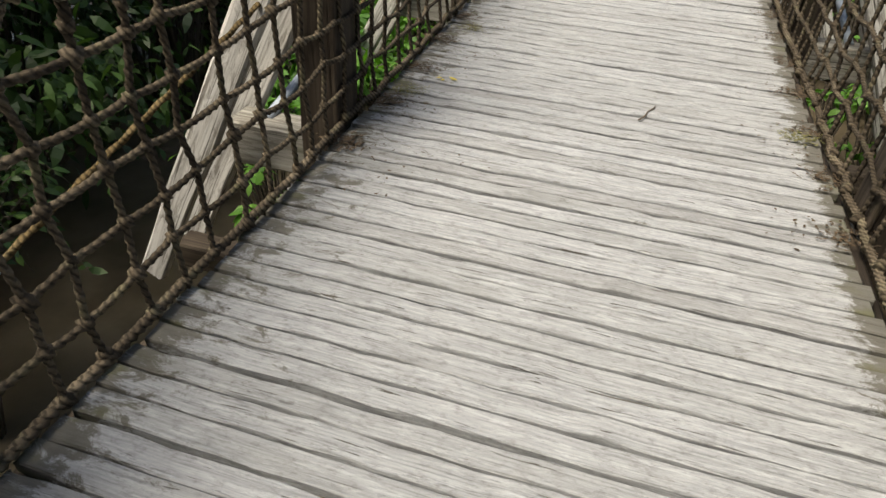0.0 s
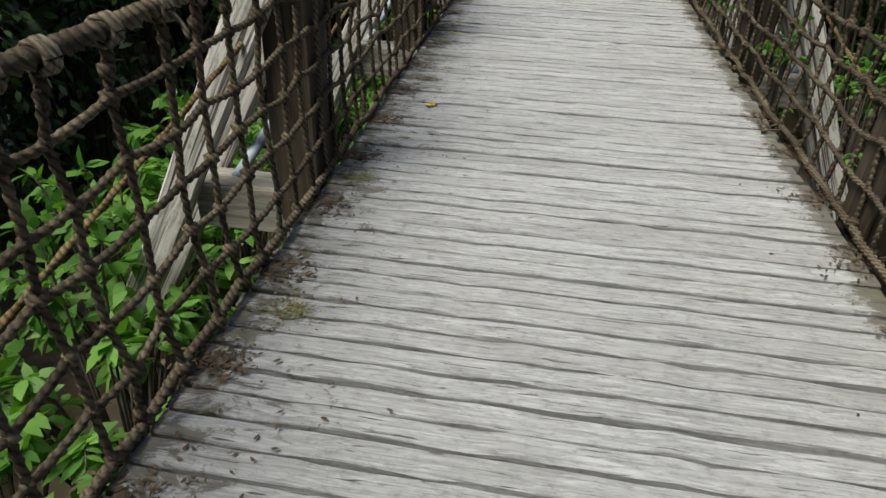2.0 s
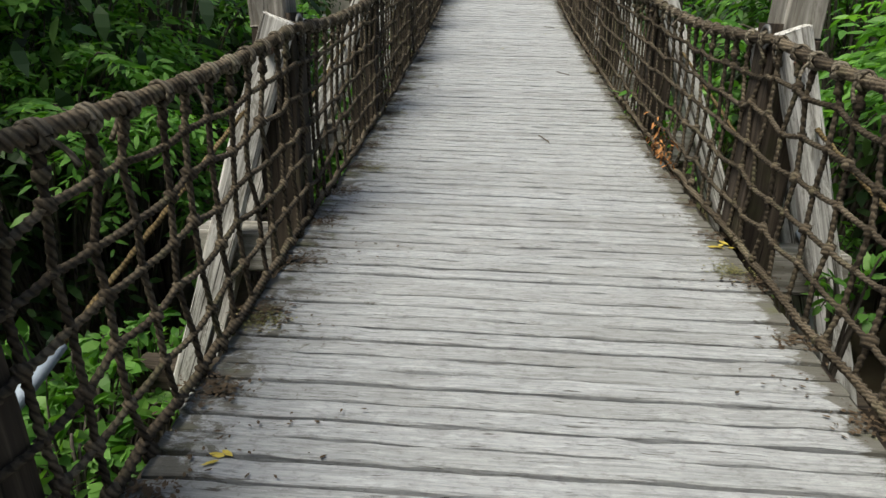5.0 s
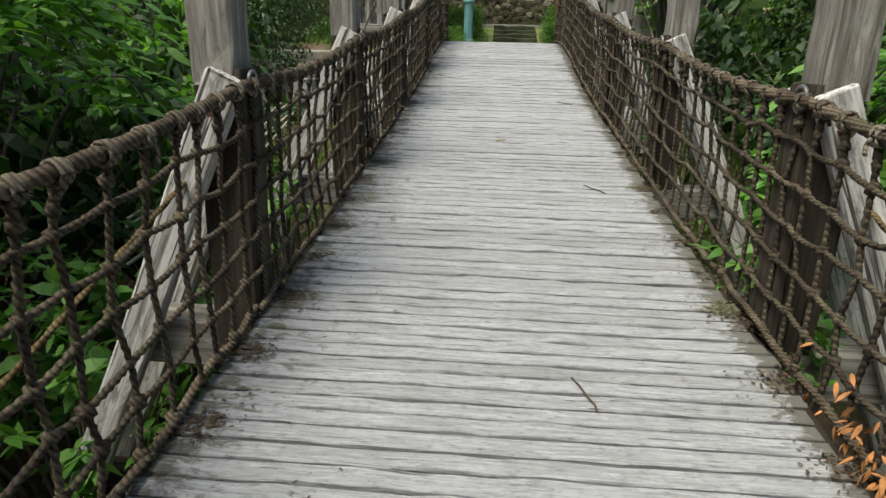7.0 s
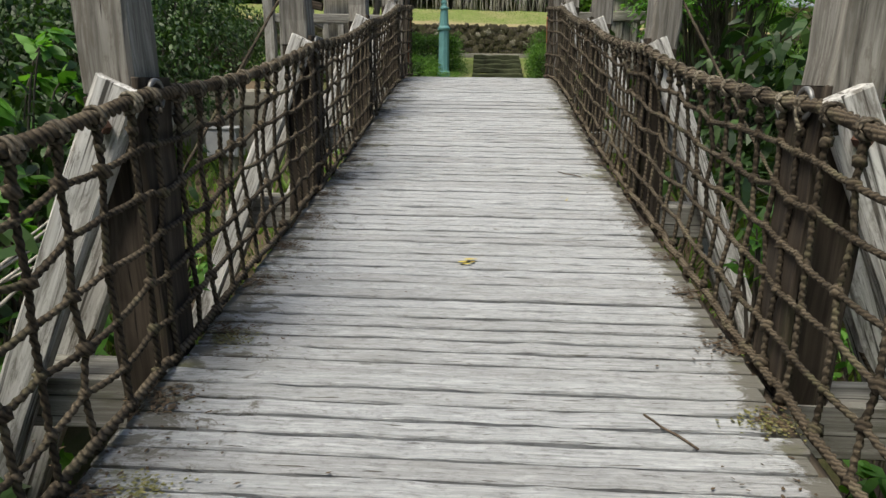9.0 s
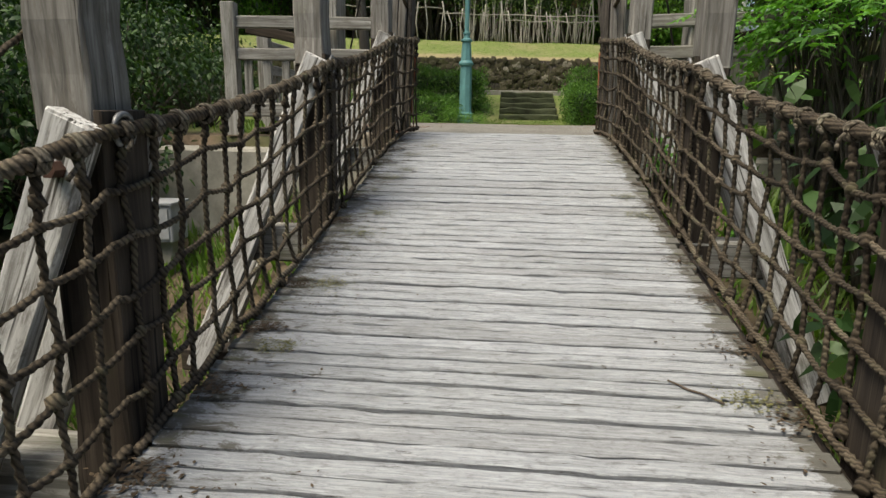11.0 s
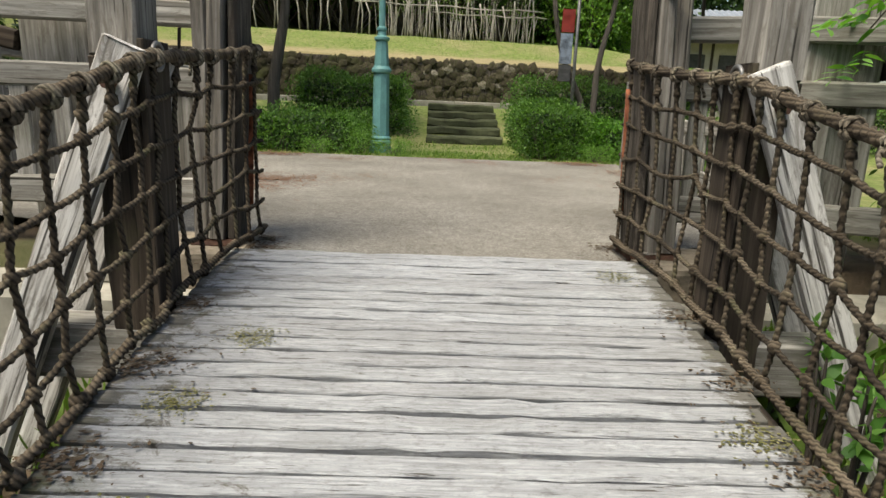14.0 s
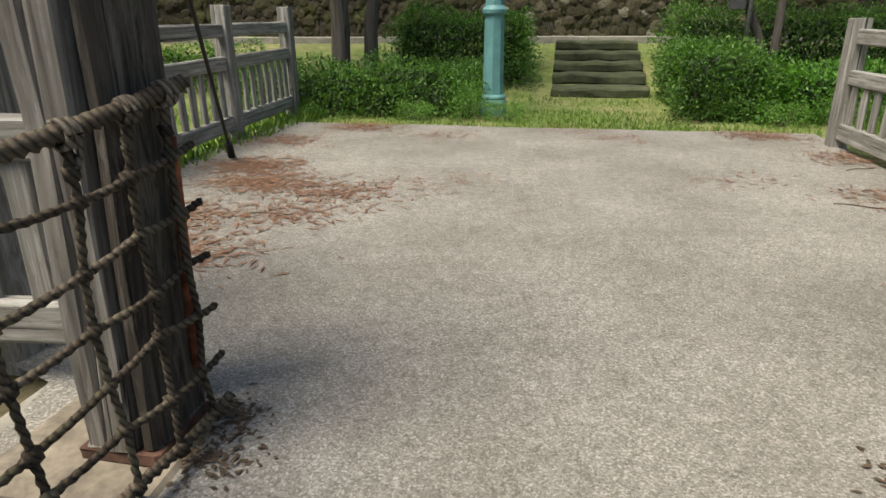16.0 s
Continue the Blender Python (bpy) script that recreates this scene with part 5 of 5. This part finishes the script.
litter("leaf_litter", [(-2.2, 3.4, 1), (-2.5, 3.9, 1), (-1.55, 3.2, 0.5), (-1.7, 2.65, 0.35), (-2.0, 1.9, 0.7), (-2.4, 2.5, 0.7), (2.3, 3.6, 0.5), (2.4, 2.7, 0.5), (2.5, 4.9, 0.6), (-2.7, 5.0, 0.5), (2.1, 1.8, 0.4), (0, 6.0, 0.1), (2.0, 5.9, 0.6), (-2.2, 5.9, 0.6), (0.6, 5.6, 0.15), (-1.2, 5.5, 0.15), (1.3, 4.0, 0.08), (-0.9, 3.6, 0.06)], 900, 0.10, 0.13, dead_leaf, "brown pine needles and dead leaves on the asphalt", "leaf litter", 51, flat0, 0.22)
litter("leaf_litter", [(-0.97, y, 1) for y in np.arange(-18, -0.2, 0.45)] + [(0.98, y, 0.6) for y in np.arange(-18, -0.2, 0.45)], 170, 0.024, 0.45, deck_litter, "dark crumbled leaf litter along the deck edges", "leaf litter", 52, ondeck, 0.055)
litter("leaf_litter", [(-0.86, y, 1) for y in np.arange(-18.2, -0.4, 0.6)] + [(0.88, y, 0.7) for y in np.arange(-18, -0.4, 0.7)] + [(-0.55, y, 0.2) for y in np.arange(-18, -0.4, 1.3)], 34, 0.02, 0.5, deck_litter, "scattered dark crumbs of leaves on the planks", "leaf litter", 55, ondeck, 0.12)
litter("leaf_litter", [(-1.0, 0.62, 1), (-0.93, 0.42, 0.7), (1.0, 0.66, 1), (0.98, 0.3, 0.6), (-0.95, 0.1, 0.5), (-0.5, 0.05, 0.2), (0.4, 0.04, 0.2)], 220, 0.03, 0.45, deck_litter, "dark crumbled litter heaped at the tower feet", "leaf litter", 56, flat0, 0.07)
MOSS = [(0.85, -2.45), (0.83, -2.1), (-0.77, -2.55), (-0.80, -2.9), (-0.75, -1.56), (-0.82, -1.8), (0.81, -0.02), (-0.66, -0.71), (-0.78, -1.1), (-0.88, -13.4), (-0.85, -14.2), (-0.90, -15.5),
        (-0.86, -10.4), (0.92, -11.6), (-0.86, -16.4), (-0.93, -17.4), (0.93, -17.2), (-0.9, -6.8), (-0.85, -7.6), (0.93, -7.2), (-0.84, -4.2), (-0.8, -3.6), (0.86, -4.4), (0.93, -8.9), (-0.9, -9.0), (0.9, -1.2), (-0.95, -12.2)]
litter("moss", [(x, y, 1) for x, y in MOSS], 240, 0.0125, 0.8, moss_m, "olive moss tufts caught between the planks", "moss", 53, ondeck, 0.05)
litter("fallen_leaf", [(-0.03, -6.02, 1), (0.61, -4.95, 1), (0.95, -11.35, 1.6), (-0.85, -13.2, 1.5), (-0.80, -12.9, 0.9), (-0.75, -14.6, 1.2), (-0.78, -17.2, 1)], 4, 0.06, 0.45, yellow_leaf, "small yellow fallen leaves on the planks", "leaf", 54, ondeck, 0.03)
fern_dry = plain("dry_fern", (0.42, 0.19, 0.07), 0.9, 0.4, 30)
g = np.random.default_rng(88)
pos = np.column_stack([1.0 + g.normal(0, 0.02, 90), -9.95 + g.normal(0, 0.2, 90), np.zeros(90)])
pos[:, 2] = [deck_z(p[1]) + 0.03 + abs(g.normal(0, 0.1)) for p in pos]
v, f = leaves(pos, 0.05, None, 0.5, 0.3, g)
tagged(part("dry_fern", mesh("dry_fern", v, f, fern_dry)), "orange-brown dry fern caught in the bottom rope", "dry fern", kind="stuff")
for i, (x, y, a, n) in enumerate(((0.93, -14.62, 0.9, 5), (0.56, -7.18, -0.9, 1), (0.62, -4.3, -0.7, 1), (0.30, -9.7, 1.9, 1), (0.2, -17.3, 1.2, 1), (0.9, -6.3, 0.3, 1))):
    g = np.random.default_rng(i)
    tw = thing("twig", (x, y, deck_z(y)), "small dry brown twig lying on the planks", "twig", "twigs on the deck")
    for j in range(n):
        b = a + g.normal(0, 0.45) * (n > 1)
        p = [(x + math.cos(b) * d_ + g.normal(0, 0.004), y + math.sin(b) * d_, deck_z(y + math.sin(b) * d_) + 0.008 + 0.006 * j) for d_ in np.linspace(0, 0.13 if n > 1 else 0.2, 6)]
        v, f = tube(p, 0.004, 5)
        part("stick", mesh("stick", v, f, twig_bark, True), tw)
for i, (x, y, a) in enumerate(((-1.9, 2.62, 0.1), (-1.75, 3.05, 0.3), (1.75, 3.4, -0.2), (2.2, 4.4, 0.5), (-2.3, 2.2, 0.6))):
    tw = thing("twig", (x, y, 0), "thin dry twig lying on the asphalt", "twig", "twigs on the asphalt")
    p = [(x + math.cos(a) * d_, y + math.sin(a) * d_ + 0.02 * math.sin(d_ * 20), 0.009) for d_ in np.linspace(0, 0.28, 7)]
    v, f = tube(p, 0.004, 5)
    part("stick", mesh("stick", v, f, twig_bark, True), tw)

# ---- stones of the retaining wall, then the planks of the deck ----
stone_mesh = []
for i in range(8):
    g = np.random.default_rng(200 + i)
    v, f = knot_mesh([(0, 0, 0)], 1.0, g)
    stone_mesh.append(mesh("stone", v * np.array([1, 0.55, 1]), f, wall_stone))
g = np.random.default_rng(9)
spots = []
for row in range(9):
    x = -13.0 + g.uniform(0, 0.2)
    while x < 14.0:
        w_ = g.uniform(0.08, 0.21)
        zc = 0.70 + row * 0.118 + g.normal(0, 0.025)
        if zc < wall_top(x) - 0.01:
            spots.append((x + w_ / 2, zc, w_))
        x += w_ * 1.02
spots.sort(key=lambda q: abs(q[0] - 0.8))
rest = []
for i, (x, zc, w_) in enumerate(spots):
    m = Matrix.Translation((x, 12.40 + g.normal(0, 0.02), zc)) @ Matrix.Rotation(g.normal(0, 0.5), 4, "Y") @ Matrix.Diagonal((w_ * 0.60, 0.028 + g.uniform(0, 0.02), g.uniform(0.068, 0.10), 1))
    me = stone_mesh[i % 8]
    if i < 298:
        part("stone", me, wall, m)
    else:
        rest.append(([tuple(m @ q.co) for q in me.vertices], [list(p.vertices) for p in me.polygons]))
v, f = merged(rest)
tagged(part("stonework", mesh("stonework", v, f, wall_stone), wall), kind="stuff")
PITCH = 0.084
for i in range(297):
    j = random.Random(i)
    y = DECK_END - 0.04 - i * PITCH + j.uniform(-0.0022, 0.0022)
    m = Matrix.Translation((j.uniform(-0.012, 0.012), y, deck_z(y) - 0.020 + j.uniform(-0.004, 0.003))) @ Matrix.Rotation(math.atan(deck_slope(y)) + j.uniform(-0.012, 0.012), 4, "X") @ Matrix.Rotation(radians(90), 4, "Y") @ Matrix.Rotation(j.uniform(-0.0015, 0.0015), 4, "X")
    part("plank", plank_mesh[j.randrange(11)], deck, m)
